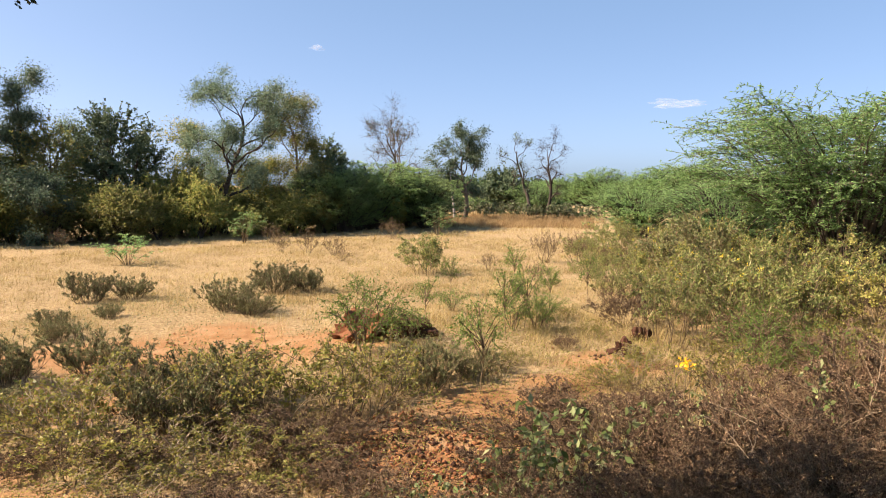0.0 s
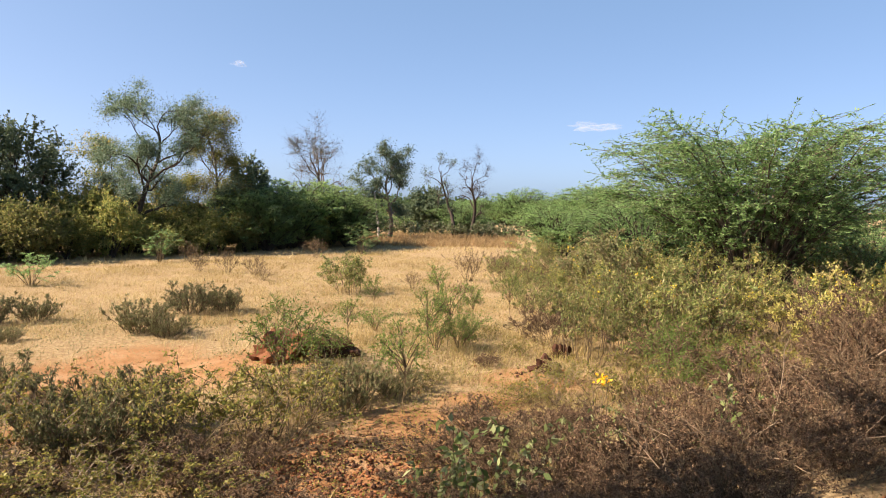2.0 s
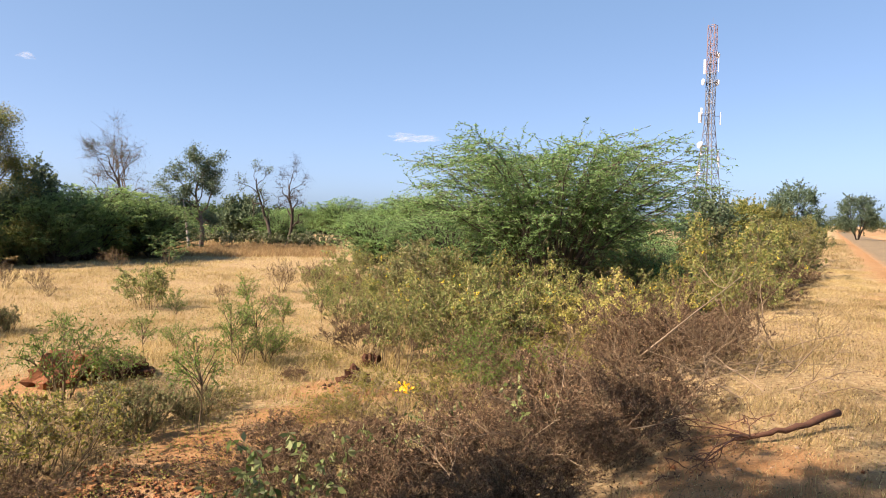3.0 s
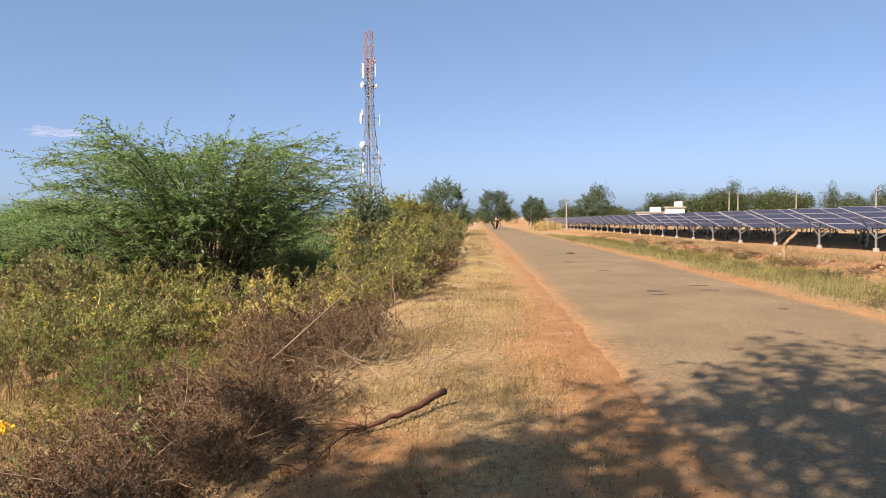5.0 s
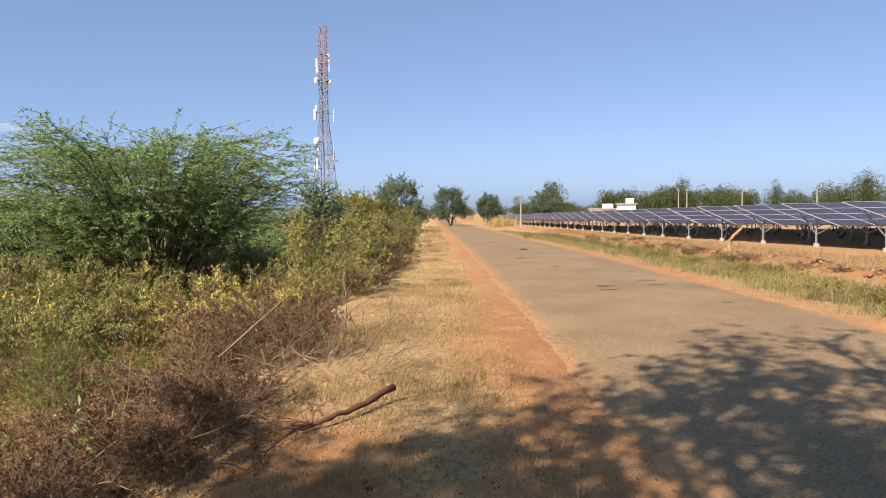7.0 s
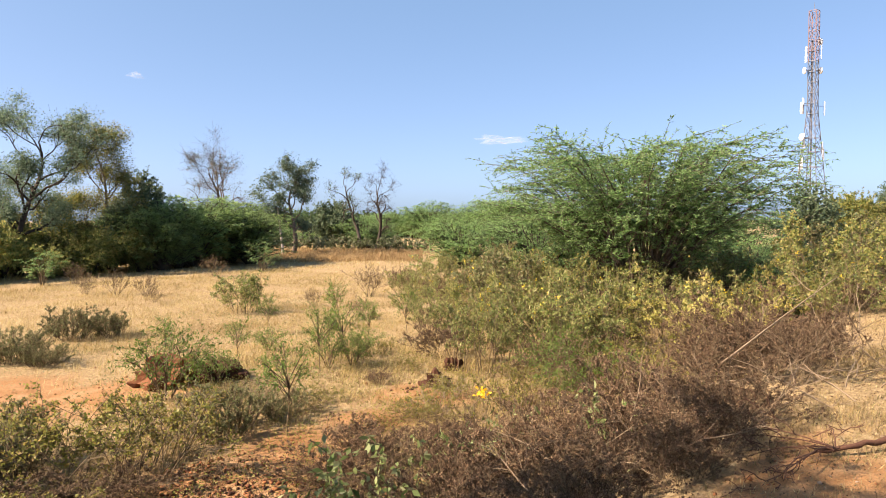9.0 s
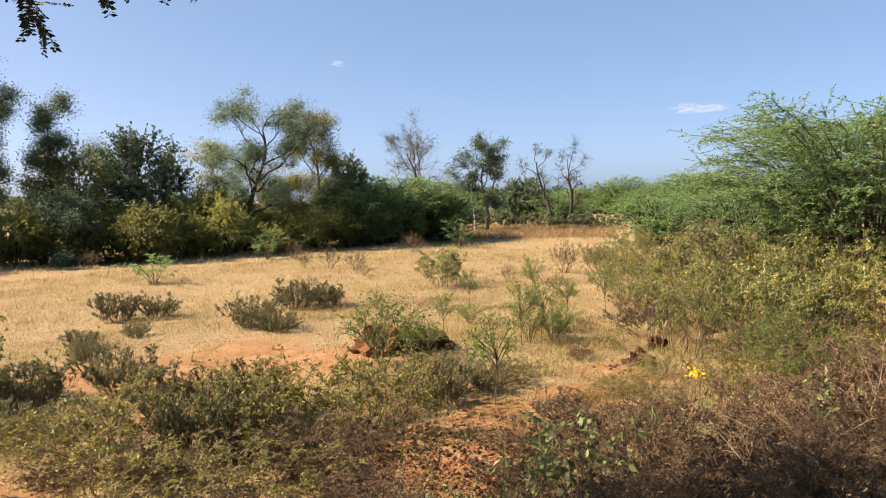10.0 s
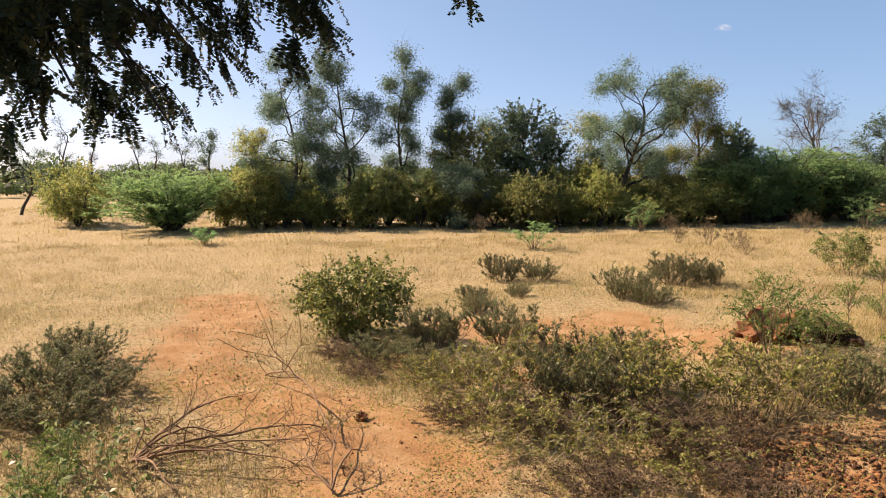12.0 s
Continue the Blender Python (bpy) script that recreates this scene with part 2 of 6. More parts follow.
def cell_material():
    """Solar cells: dark blue-violet under glass, a faint grid of cells."""
    m, nodes, links, p = nodes_of("solar_cells")
    tc = nodes.new("ShaderNodeTexCoord")
    br = nodes.new("ShaderNodeTexBrick")
    br.offset, br.squash = 0.0, 1.0
    br.inputs["Color1"].default_value = (0.026, 0.026, 0.04, 1)
    br.inputs["Color2"].default_value = (0.033, 0.033, 0.05, 1)
    br.inputs["Mortar"].default_value = (0.07, 0.07, 0.09, 1)
    br.inputs["Scale"].default_value = 1.0
    br.inputs["Mortar Size"].default_value = 0.004
    br.inputs["Brick Width"].default_value = br.inputs["Row Height"].default_value = 0.16
    links.new(tc.outputs["Object"], br.inputs["Vector"])
    links.new(br.outputs["Color"], p.inputs["Base Color"])
    p.inputs["Roughness"].default_value = 0.28
    p.inputs["Specular IOR Level"].default_value = 0.06
    return m


CELLS = cell_material()

# ---- mesh tools ----
UR = Vector((0.757, 0.653, 0)).normalized()      # along the road
NR = Vector((-UR.y, UR.x, 0))                    # towards the field
ROAD_TURN = math.degrees(math.atan2(UR.y, UR.x))


def xy(s, n):
    """Plan place from metres along the road and metres off it towards the field."""
    return s * UR.x + n * NR.x, s * UR.y + n * NR.y


def sn(x, y):
    return x * UR.x + y * UR.y, x * NR.x + y * NR.y


def hashed(x, y, f, seed):
    """Smooth noise on arrays, about -1 to 1."""
    r = np.random.default_rng(seed)
    out = 0
    for k in range(5):
        a, ph = r.uniform(0, 2 * np.pi), r.uniform(0, 2 * np.pi, 2)
        w = f * r.uniform(0.7, 1.5)
        out = out + np.sin(w * (x * np.cos(a) + y * np.sin(a)) + ph[0]) * np.sin(w * (y * np.cos(a) - x * np.sin(a)) + ph[1])
    return out / 2.5


def step(a, b, v):
    t = np.clip((v - a) / (b - a), 0, 1)
    return t * t * (3 - 2 * t)


def fall(s):
    """The land sinks gently along the road."""
    return -0.006 * np.clip(np.asarray(s, float) - 25, 0, 330)


def height(x, y):
    """Ground height, arrays or numbers: road bank, lower field, heaped soil across the road."""
    x, y = np.asarray(x, float), np.asarray(y, float)
    s, n = sn(x, y)
    near = np.exp(-((x * x + y * y) / 900.0))
    field = -1.1 + 0.06 * hashed(x, y, 0.5, 1) + near * 0.025 * hashed(x, y, 2.6, 2)
    z = field * step(0.25, 3.6, n + 0.25 * hashed(x, y, 0.9, 3))
    z = z + 0.02 * hashed(x, y, 3.1, 4) * step(-2.0, -1.4, n) * (1 - step(0.2, 3, n))
    right = -0.25 * step(-7.2, -9.5, n) + 0.32 * np.exp(-((n + 12.2 + 0.4 * hashed(s, s, 0.3, 6)) / 0.8) ** 2) * (0.7 + 0.4 * hashed(s, s * 0.3, 0.8, 7)) * step(12, 16, s)
    z = z + np.where(n < -6.8, right + 0.03 * hashed(x, y, 1.7, 5), 0)
    z = z + 0.05 * hashed(x, y, 9.0, 8) * np.exp(-(((x + 0.1) / 1.1) ** 2 + ((y - 7.0) / 1.0) ** 2))
    road = step(-1.75, -2.1, n) * step(-6.95, -6.6, n)
    return z - 0.03 * road + fall(s)


def gz(x, y):
    return float(height(x, y))


def mesh_of(name, verts, faces, smooth=False):
    """A mesh from arrays: verts (n, 3), faces (m, 3 or 4)."""
    me = bpy.data.meshes.new(name)
    faces = np.ascontiguousarray(faces, np.int32)
    k = faces.shape[1]
    me.vertices.add(len(verts))
    me.vertices.foreach_set("co", np.ascontiguousarray(verts, np.float32).ravel())
    me.loops.add(faces.size)
    me.loops.foreach_set("vertex_index", faces.ravel())
    me.polygons.add(len(faces))
    me.polygons.foreach_set("loop_start", np.arange(0, faces.size, k, dtype=np.int32))
    me.update(calc_edges=True)
    if smooth:
        me.polygons.foreach_set("use_smooth", np.ones(len(faces), bool))
    return me


def join(*bufs):
    vs, fs, o = [], [], 0
    for v, f in bufs:
        if len(v):
            vs.append(v), fs.append(f + o)
            o += len(v)
    return np.concatenate(vs), np.concatenate(fs)


def thing(name, x, y, z, label, category, group="", turn=0.0, kind=""):
    ob = new(name)
    ob.empty_display_size = 0.2
    ob.matrix_world = pose(x, y, z, 0, 0, turn)
    return tagged(ob, label, category, group, kind)


def part(name, me, material, parent, label=""):
    """One mesh object under a thing or part; me is a mesh, a bmesh or a (verts, faces) pair."""
    if isinstance(me, bmesh.types.BMesh):
        data = bpy.data.meshes.new(name)
        me.to_mesh(data)
        me.free()
        me = data
    elif isinstance(me, tuple):
        me = mesh_of(name, *me)
    if material and not me.materials:
        me.materials.append(material)
    ob = new(name, me)
    ob.parent = parent
    return tagged(ob, label) if label else ob


def unit(v):
    return v / np.maximum(np.linalg.norm(v, axis=-1, keepdims=True), 1e-9)


def limbs(rng, start, way, length, k=5, wander=0.15, lift=0.0):
    """Polylines (p, k, 3) that leave start along way."""
    p, d, out = start.copy(), unit(way), [start.copy()]
    for _ in range(k - 1):
        d = unit(d + wander * rng.normal(size=d.shape) + np.array([0, 0, lift]))
        p = p + d * (length / (k - 1))[:, None]
        out.append(p.copy())
    return np.stack(out, 1)


def shoots(rng, lines, radii, per, low, high, spread, length, k=4, wander=0.18, lift=0.0, flat=0.0):
    """Side limbs: per children on each line between the shares low and high of its length."""
    n, kk = lines.shape[:2]
    who = np.repeat(np.arange(n), per)
    u = rng.uniform(low, high, len(who)) * (kk - 1)
    i = np.minimum(u.astype(int), kk - 2)
    f = (u - i)[:, None]
    a, b = lines[who, i], lines[who, i + 1]
    tang = unit(b - a)
    side = rng.normal(size=a.shape)
    side[:, 2] *= 1 - flat
    side = unit(side - (side * tang).sum(-1, keepdims=True) * tang)
    sp = (spread * rng.uniform(0.7, 1.3, len(who)))[:, None]
    way = tang * np.cos(sp) + side * np.sin(sp)
    full = np.linalg.norm(np.diff(lines, axis=1), axis=-1).sum(-1)[who]
    ln = full * length * rng.uniform(0.6, 1.25, len(who)) * (1.15 - 0.5 * u / (kk - 1))
    r0 = radii[who, i] * 0.62
    kids = limbs(rng, a + (b - a) * f, way, ln, k, wander, lift)
    return kids, r0[:, None] * np.linspace(1, 0.35, k)[None]


def tubes(lines, radii, sides=4):
    n, k = lines.shape[:2]
    t = np.gradient(lines, axis=1)
    t = unit(t)
    ref = np.where(np.abs(t[..., 2:3]) > 0.9, np.array([1.0, 0, 0]), np.array([0, 0, 1.0]))
    a = unit(np.cross(t, ref))
    b = np.cross(t, a)
    ang = np.arange(sides) * 2 * np.pi / sides
    ring = a[:, :, None] * np.cos(ang)[None, None, :, None] + b[:, :, None] * np.sin(ang)[None, None, :, None]
    v = lines[:, :, None] + ring * radii[:, :, None, None]
    idx = np.arange(n * k * sides).reshape(n, k, sides)
    nxt = np.roll(idx, -1, 2)
    f = np.stack([idx[:, :-1], nxt[:, :-1], nxt[:, 1:], idx[:, 1:]], -1).reshape(-1, 4)
    return v.reshape(-1, 3), f


def blades(base, way, length, width, rng, fold=0.15, level=0.0):
    """Leaves: one pointed quad each, from base along way."""
    n = len(base)
    way = unit(way)
    side = unit(np.cross(way, rng.normal(size=way.shape) * (1 - level) + np.array([0, 0, 1.4 * level])))
    up = np.cross(side, way)
    L, W = (np.broadcast_to(q, n)[:, None] for q in (length, width))
    mid = base + way * L * 0.5
    v = np.stack([base, mid + side * W * 0.5 + up * W * fold, base + way * L, mid - side * W * 0.5 + up * W * fold], 1)
    return v.reshape(-1, 3), np.arange(4 * n).reshape(n, 4)


def along(rng, lines, per, low=0.15, high=1.0):
    """Points and tangents scattered along lines."""
    n, kk = lines.shape[:2]
    who = np.repeat(np.arange(n), per)
    u = rng.uniform(low, high, len(who)) * (kk - 1)
    i = np.minimum(u.astype(int), kk - 2)
    a, b = lines[who, i], lines[who, i + 1]
    return a + (b - a) * (u - i)[:, None], unit(b - a)


def fitted(arrays, tall, wide):
    """Scales a plant's polylines to its height and spread."""
    every = np.concatenate([a.reshape(-1, 3) for a in arrays])
    top = np.percentile(every[:, 2], 99.7)
    c = np.array([np.percentile(every[:, q], 50) for q in (0, 1)])
    r = np.percentile(np.abs(every[:, :2] - c), 97)
    k = np.array([wide / 2 / r, wide / 2 / r, tall / top])
    drift = np.array([c[0], c[1], 0.0]) / max(np.percentile(every[:, 2], 60), 1e-3)
    return [(a - drift * np.clip(a[..., 2:3], 0, None)) * k for a in arrays]


def plant(seed, tall, wide, stems=1, base=0.05, open_=0.3, stem_lift=0.05, wander=0.15, per=(5, 5, 5), low=0.4, spread=(0.7, 0.7, 0.7), length=(0.5, 0.5, 0.5),
          lift=(0.05, 0.02, 0.0), r0=0.12, leaves=20, leaf=(0.1, 0.05), leaf_way=0.6, sides=5, flat=0.0, hang=0.0, keep=1.0, extra=0):
    """A woody plant: stems, three orders of side limbs, and leaves on the last. Returns wood and leaf buffers."""
    rng = np.random.default_rng(seed)
    ang = (np.arange(stems) + rng.uniform(0, 0.9, stems)) * 2 * np.pi / stems
    rad = base * np.sqrt(rng.uniform(0, 1, stems))
    st = np.stack([rad * np.cos(ang), rad * np.sin(ang), np.full(stems, -0.08)], -1)
    op = open_ * rng.uniform(0.3, 1.2, stems)
    way = np.stack([np.cos(ang) * np.sin(op), np.sin(ang) * np.sin(op), np.cos(op)], -1)
    ln = rng.uniform(0.75, 1.1, stems)
    a = limbs(rng, st, way, ln, 7, wander, stem_lift)
    ra = np.linspace(1, 0.3, 7)[None] * rng.uniform(0.7, 1.1, stems)[:, None]
    b, rb = shoots(rng, a, ra, per[0], low, 1.0, spread[0], length[0], 5, wander, lift[0], flat)
    c, rc = shoots(rng, b, rb, per[1], 0.25, 1.0, spread[1], length[1], 4, wander, lift[1], flat)
    d, rd = shoots(rng, c, rc, per[2], 0.2, 1.0, spread[2], length[2], 3, wander, lift[2], flat)
    if keep < 1:
        d = d[rng.uniform(size=len(d)) < keep]
        rd = rd[: len(d)]
    a, b, c, d = fitted([a, b, c, d], tall, wide)
    wood = join(tubes(a, ra * r0, sides + 1), tubes(b, np.maximum(rb * r0, 0.004), sides), tubes(c, np.maximum(rc * r0, 0.003), 3), tubes(d, np.maximum(rd * r0, 0.002), 3))
    if not leaves:
        return wood, None, d
    p, t = along(rng, d, leaves)
    if extra:
        p2, t2 = along(rng, c, extra)
        p, t = np.concatenate([p, p2]), np.concatenate([t, t2])
    w = t * (1 - leaf_way) + rng.normal(size=t.shape) * leaf_way + np.array([0, 0, -hang])
    lf = blades(p, w, leaf[0] * rng.uniform(0.6, 1.35, len(p)), leaf[1] * rng.uniform(0.7, 1.3, len(p)), rng)
    return wood, lf, d


def crowned(seed, tall, wide, low, stems=1, clumps=30, size=0.9, twigs=14, leaves=24, leaf=(0.11, 0.06), r0=0.12, lean=0.1, fork=0.45, flat=1.0, fill=0.45, hang=0.1, out=0.5, leaf_way=0.8, wander=0.05, vase=0.0, tilt=0.0, boxy=False, crook=1.0, gap=None):
    """A tree or bush whose limbs each end in a clump of twigs; the clumps fill an uneven crown. Returns wood and leaf buffers."""
    rng = np.random.default_rng(seed)
    hc, hh = (low + tall) / 2, (tall - low) / 2
    mid = np.array([tilt * tall, 0, hc])
    got = []
    while len(got) < clumps:
        q = unit(rng.normal(size=3)) * rng.uniform(fill, 1.0) ** 0.6
        if boxy:
            q[2] = np.sign(q[2]) * abs(q[2]) ** 0.6 * (1 - 0.25 * math.hypot(q[0], q[1]) ** 4)
        if vase and q[2] < 0 and math.hypot(q[0], q[1]) > 1 - vase * abs(q[2]):
            continue
        p = q * np.array([wide / 2 - size * 0.45, wide / 2 - size * 0.45, hh - size * 0.3 * flat]) * rng.uniform(0.85, 1.08) + mid
        if gap and math.hypot(p[0] + 1.18 * p[2] - gap[0], p[1] + 0.14 * p[2] - gap[1]) < gap[2]:
            continue                             # no clump whose shadow would fall inside gap on the ground
        if all(np.linalg.norm(p - o) > size * 0.42 for o in got) or rng.uniform() < 0.05:
            got.append(p)
    got = np.array(got)
    ang = (np.arange(stems) + rng.uniform(0, 0.8, stems)) * 2 * np.pi / stems
    sp = lean * rng.uniform(0.6, 1.2, stems)
    way = np.stack([np.cos(ang) * sp + tilt * 1.2, np.sin(ang) * sp, np.ones(stems)], -1)
    st = np.stack([np.cos(ang) * r0 * 0.8 * (stems > 1), np.sin(ang) * r0 * 0.8 * (stems > 1), np.full(stems, -0.1)], -1)
    trunk = limbs(rng, st, way, np.full(stems, hc * 1.02) * rng.uniform(0.9, 1.05, stems), 9, wander, 0.02)
    rt = np.linspace(1, 0.4, 9)[None] * r0 * rng.uniform(0.75, 1.1, stems)[:, None]
    who = np.argmin(np.linalg.norm(trunk[None, :, -1] - got[:, None], axis=-1) + rng.uniform(0, wide * 0.15, (clumps, stems)), 1)
    lift = np.clip((got[:, 2] / max(hc * 1.02, 0.1)) * rng.uniform(fork, 0.9, clumps), 0.12 if low < 0.3 * tall else 0.35, 0.98)
    k = np.minimum((lift * 8).astype(int), 7)
    fr = (lift * 8 - k)[:, None]
    a = trunk[who, k] * (1 - fr) + trunk[who, k + 1] * fr
    bend = (a + got) / 2 + np.array([0, 0, 1.0]) * (0.12 * np.linalg.norm(got - a, axis=-1))[:, None] + rng.normal(size=a.shape) * 0.06 * crook * wide / 4
    u = np.linspace(0, 1, 7)[None, :, None]
    limb = (1 - u) ** 2 * a[:, None] + 2 * u * (1 - u) * bend[:, None] + u**2 * got[:, None] + rng.normal(size=(clumps, 7, 3)) * 0.02 * crook * wide / 4 * (u > 0.05)
    rl = np.linspace(0.5, 0.12, 7)[None] * rt[who, k][:, None]
    m = clumps * twigs
    w2 = np.repeat(np.arange(clumps), twigs)
    tu = rng.uniform(3.4, 6, m)
    i = np.minimum(tu.astype(int), 5)
    base = limb[w2, i] + (limb[w2, i + 1] - limb[w2, i]) * (tu - i)[:, None]
    outw = unit(got - mid * np.array([1, 1, 0.8]))[w2]
    tw = unit(rng.normal(size=(m, 3)) * np.array([1, 1, flat]) * (1 - out) + outw * out * np.array([1, 1, flat]) + np.array([0, 0, 0.12 * flat]))
    lines = limbs(rng, base, tw, size * rng.uniform(0.45, 1.15, m), 4, 0.16 * min(crook, 2.0), -hang * 0.4)
    rr = np.linspace(1, 0.3, 4)[None] * np.full((m, 1), max(0.003, r0 * 0.045))
    wood = (tubes(trunk, rt, 8), join(tubes(limb, np.maximum(rl, 0.006), 5), tubes(lines, rr, 3)))
    if not leaves:
        return wood, None, lines
    p, t = along(rng, lines, leaves, 0.05, 1.02)
    lw = t * (1 - leaf_way) + rng.normal(size=t.shape) * leaf_way * np.array([1, 1, 0.5 + 0.5 * flat]) + np.array([0, 0, -hang])
    return wood, blades(p, lw, leaf[0] * rng.uniform(0.6, 1.35, len(p)), leaf[1] * rng.uniform(0.7, 1.3, len(p)), rng), lines


def gnarled(seed, tall, wide, low, boughs=9, kids=4, clump=0.5, leaves=110, leaf=(0.095, 0.052), r0=0.14, bow=1.0, tilt=0.0, twigs=6, rise=(0.55, 1.2), level=0.85):
    """A crooked tree: a winding trunk, boughs at all heights, and leaves held in separate hanging clumps. low: share of the height that is bare."""
    rng = np.random.default_rng(seed)
    h = np.linspace(0, 1, 14)
    ph = rng.uniform(0, 6.3, 4)
    sway = [bow * wide * 0.07 * (np.sin(h * f + a) - math.sin(a)) + bow * 0.05 * np.sin(h * 13 + b) * h for f, a, b in ((4.2, ph[0], ph[1]), (5.1, ph[2], ph[3]))]
    trunk = np.stack([sway[0] + tilt * tall * h, sway[1], h * tall * 0.72 - 0.1], -1)
    rt = r0 * (1 - 0.8 * h)
    u = np.clip(np.linspace(low * 0.9, 0.985, boughs) + rng.uniform(-0.03, 0.03, boughs), 0.05, 0.99)
    i = (u * 13).astype(int)
    a0 = trunk[i] + (trunk[np.minimum(i + 1, 13)] - trunk[i]) * (u * 13 - i)[:, None]
    az = np.arange(boughs) * 2.39996 + rng.uniform(-0.5, 0.5, boughs) + ph[0]
    el = np.interp(u, [low * 0.9, 1.0], rise) * rng.uniform(0.8, 1.2, boughs)
    way = np.stack([np.cos(az) * np.cos(el), np.sin(az) * np.cos(el), np.sin(el)], -1)
    ln = wide * 0.5 * rng.uniform(0.65, 1.05, boughs) * np.interp(u, [low * 0.9, low + 0.25, 0.75, 1.0], [0.7, 1.0, 1.0, 0.85])
    a = limbs(rng, a0, way, ln, 8, 0.3, 0.05)
    ra = np.linspace(0.62, 0.16, 8)[None] * np.maximum(rt[i], r0 * 0.3)[:, None]
    b, rb = shoots(rng, a, ra, kids, 0.35, 1.0, 0.8, 0.5, 6, 0.28, 0.08)
    every = np.concatenate([a.reshape(-1, 3), b.reshape(-1, 3)])
    kz = (tall - clump * 0.5) / every[:, 2].max()
    axis = tilt * tall
    kx = (wide / 2 - clump * 0.6) / np.percentile(np.hypot(every[:, 0] - axis * 0.7, every[:, 1]), 96)
    k = np.array([kx, kx, kz])
    trunk, a, b = trunk * k, a * k, b * k
    at = np.concatenate([a[:, -1], b[:, -1], b[:, 3]])
    size = clump * rng.uniform(0.55, 1.25, len(at))
    m = len(at) * twigs
    tw = limbs(rng, np.repeat(at, twigs, 0), rng.normal(size=(m, 3)) * np.array([1, 1, 0.7]) + np.array([0, 0, 0.25]), np.repeat(size, twigs) * rng.uniform(0.7, 1.7, m), 4, 0.25, 0.0)
    wood = (tubes(trunk[None], rt[None], 8), join(tubes(a, np.maximum(ra, 0.012), 5), tubes(b, np.maximum(rb, 0.008), 4), tubes(tw, np.linspace(1, 0.4, 4)[None] * np.full((m, 1), max(0.005, r0 * 0.035)), 3)))
    if not leaves:
        return wood, None, tw
    c = np.repeat(np.arange(len(at)), leaves)
    q = rng.normal(size=(len(c), 3))
    q = unit(q) * rng.uniform(0.02, 1.0, (len(c), 1)) ** 0.75
    p = at[c] + q * (size[c] * 1.15)[:, None] * np.array([1, 1, level]) + np.array([0, 0, 0.1])
    lw = rng.normal(size=p.shape) * np.array([0.8, 0.8, 0.5]) + np.array([0, 0, -0.35])
    return wood, blades(p, lw, leaf[0] * rng.uniform(0.6, 1.35, len(p)), leaf[1] * rng.uniform(0.7, 1.3, len(p)), rng), tw


def thorn(seed, tall, wide, arms=90, sprays=10, leaves=20, leaf=(0.11, 0.032), r0=0.05, spray=0.2, low=0.35, start=0.42, sag=0.3):
    """A spreading thorn bush: arms rise from one foot, arch over and carry level sprays of fine leaves."""
    rng = np.random.default_rng(seed)
    az = (np.arange(arms) * 2.39996) + rng.uniform(-0.3, 0.3, arms)
    rad = np.sqrt(np.linspace(0.03, 1, arms)) * wide / 2 * rng.uniform(0.8, 1.02, arms)
    rel = rad / (wide / 2)
    top = tall * (1 - sag * rel**2.5) * (1 - (1 - low) * rng.uniform(0, 1, arms) ** 1.7 * (0.35 + 0.65 * rel))
    tip = np.stack([np.cos(az) * rad, np.sin(az) * rad, top], -1)
    foot = np.stack([np.cos(az) * 0.12, np.sin(az) * 0.12, np.full(arms, -0.1)], -1) * wide / 5
    foot[:, 2] = -0.1
    c = np.stack([np.cos(az) * rad * 0.42, np.sin(az) * rad * 0.42, top * rng.uniform(0.82, 1.0, arms)], -1)
    u = np.linspace(0, 1, 9)[None, :, None]
    a = (1 - u) ** 2 * foot[:, None] + 2 * u * (1 - u) * c[:, None] + u**2 * tip[:, None] + rng.normal(size=(arms, 9, 3)) * 0.012 * wide * u
    ra = np.linspace(1, 0.06, 9)[None] * r0 * rng.uniform(0.5, 1.1, arms)[:, None]
    st, tg = along(rng, a, sprays, start, 1.0)
    out_w = unit(st * np.array([1, 1, 0]) + 1e-4)
    way = out_w * 0.55 + tg * np.array([0.3, 0.3, 0.06]) + rng.normal(size=st.shape) * np.array([0.55, 0.55, 0.1]) + np.array([0, 0, 0.06])
    b = limbs(rng, st, way, tall * spray * 0.85 * rng.uniform(0.5, 1.25, len(st)), 5, 0.12, -0.05)
    rb = np.linspace(1, 0.35, 5)[None] * np.full((len(st), 1), 0.2 * r0)
    p, t = along(rng, b, leaves, 0.0, 1.02)
    way = t * 0.45 + rng.normal(size=t.shape) * np.array([0.6, 0.6, 0.22])
    lf = blades(p, way, leaf[0] * rng.uniform(0.6, 1.3, len(p)), leaf[1] * rng.uniform(0.7, 1.3, len(p)), rng, 0.15, 0.6)
    return (tubes(a, ra, 6), tubes(b, np.maximum(rb * 0.6, 0.003), 3)), lf, b


def grow(name, x, y, label, category, group, parts, bark, leaf_m, turn=0.0, names=("trunk", "crown"), sink=0.0):
    ob = thing(name, x, y, gz(x, y) - sink, label, category, group, turn)
    if isinstance(parts[0][0], tuple):
        part("trunk" if names[0] == "trunk" else "main_stem", parts[0][0], bark, ob)
        part("branchwork", parts[0][1], bark, ob)
    else:
        part(names[0], parts[0], bark, ob)
    if parts[1] is not None:
        part(names[1], parts[1], leaf_m, ob)
    return ob


def again(ob, x, y, turn, size=1.0, tall=1.0, label=""):
    m = Matrix.Translation((x, y, gz(x, y))) @ Matrix.Rotation(radians(turn), 4, "Z") @ Matrix.Diagonal((size, size, size * tall, 1))
    c = copy_thing(ob, m)
    return tagged(c, label) if label else c

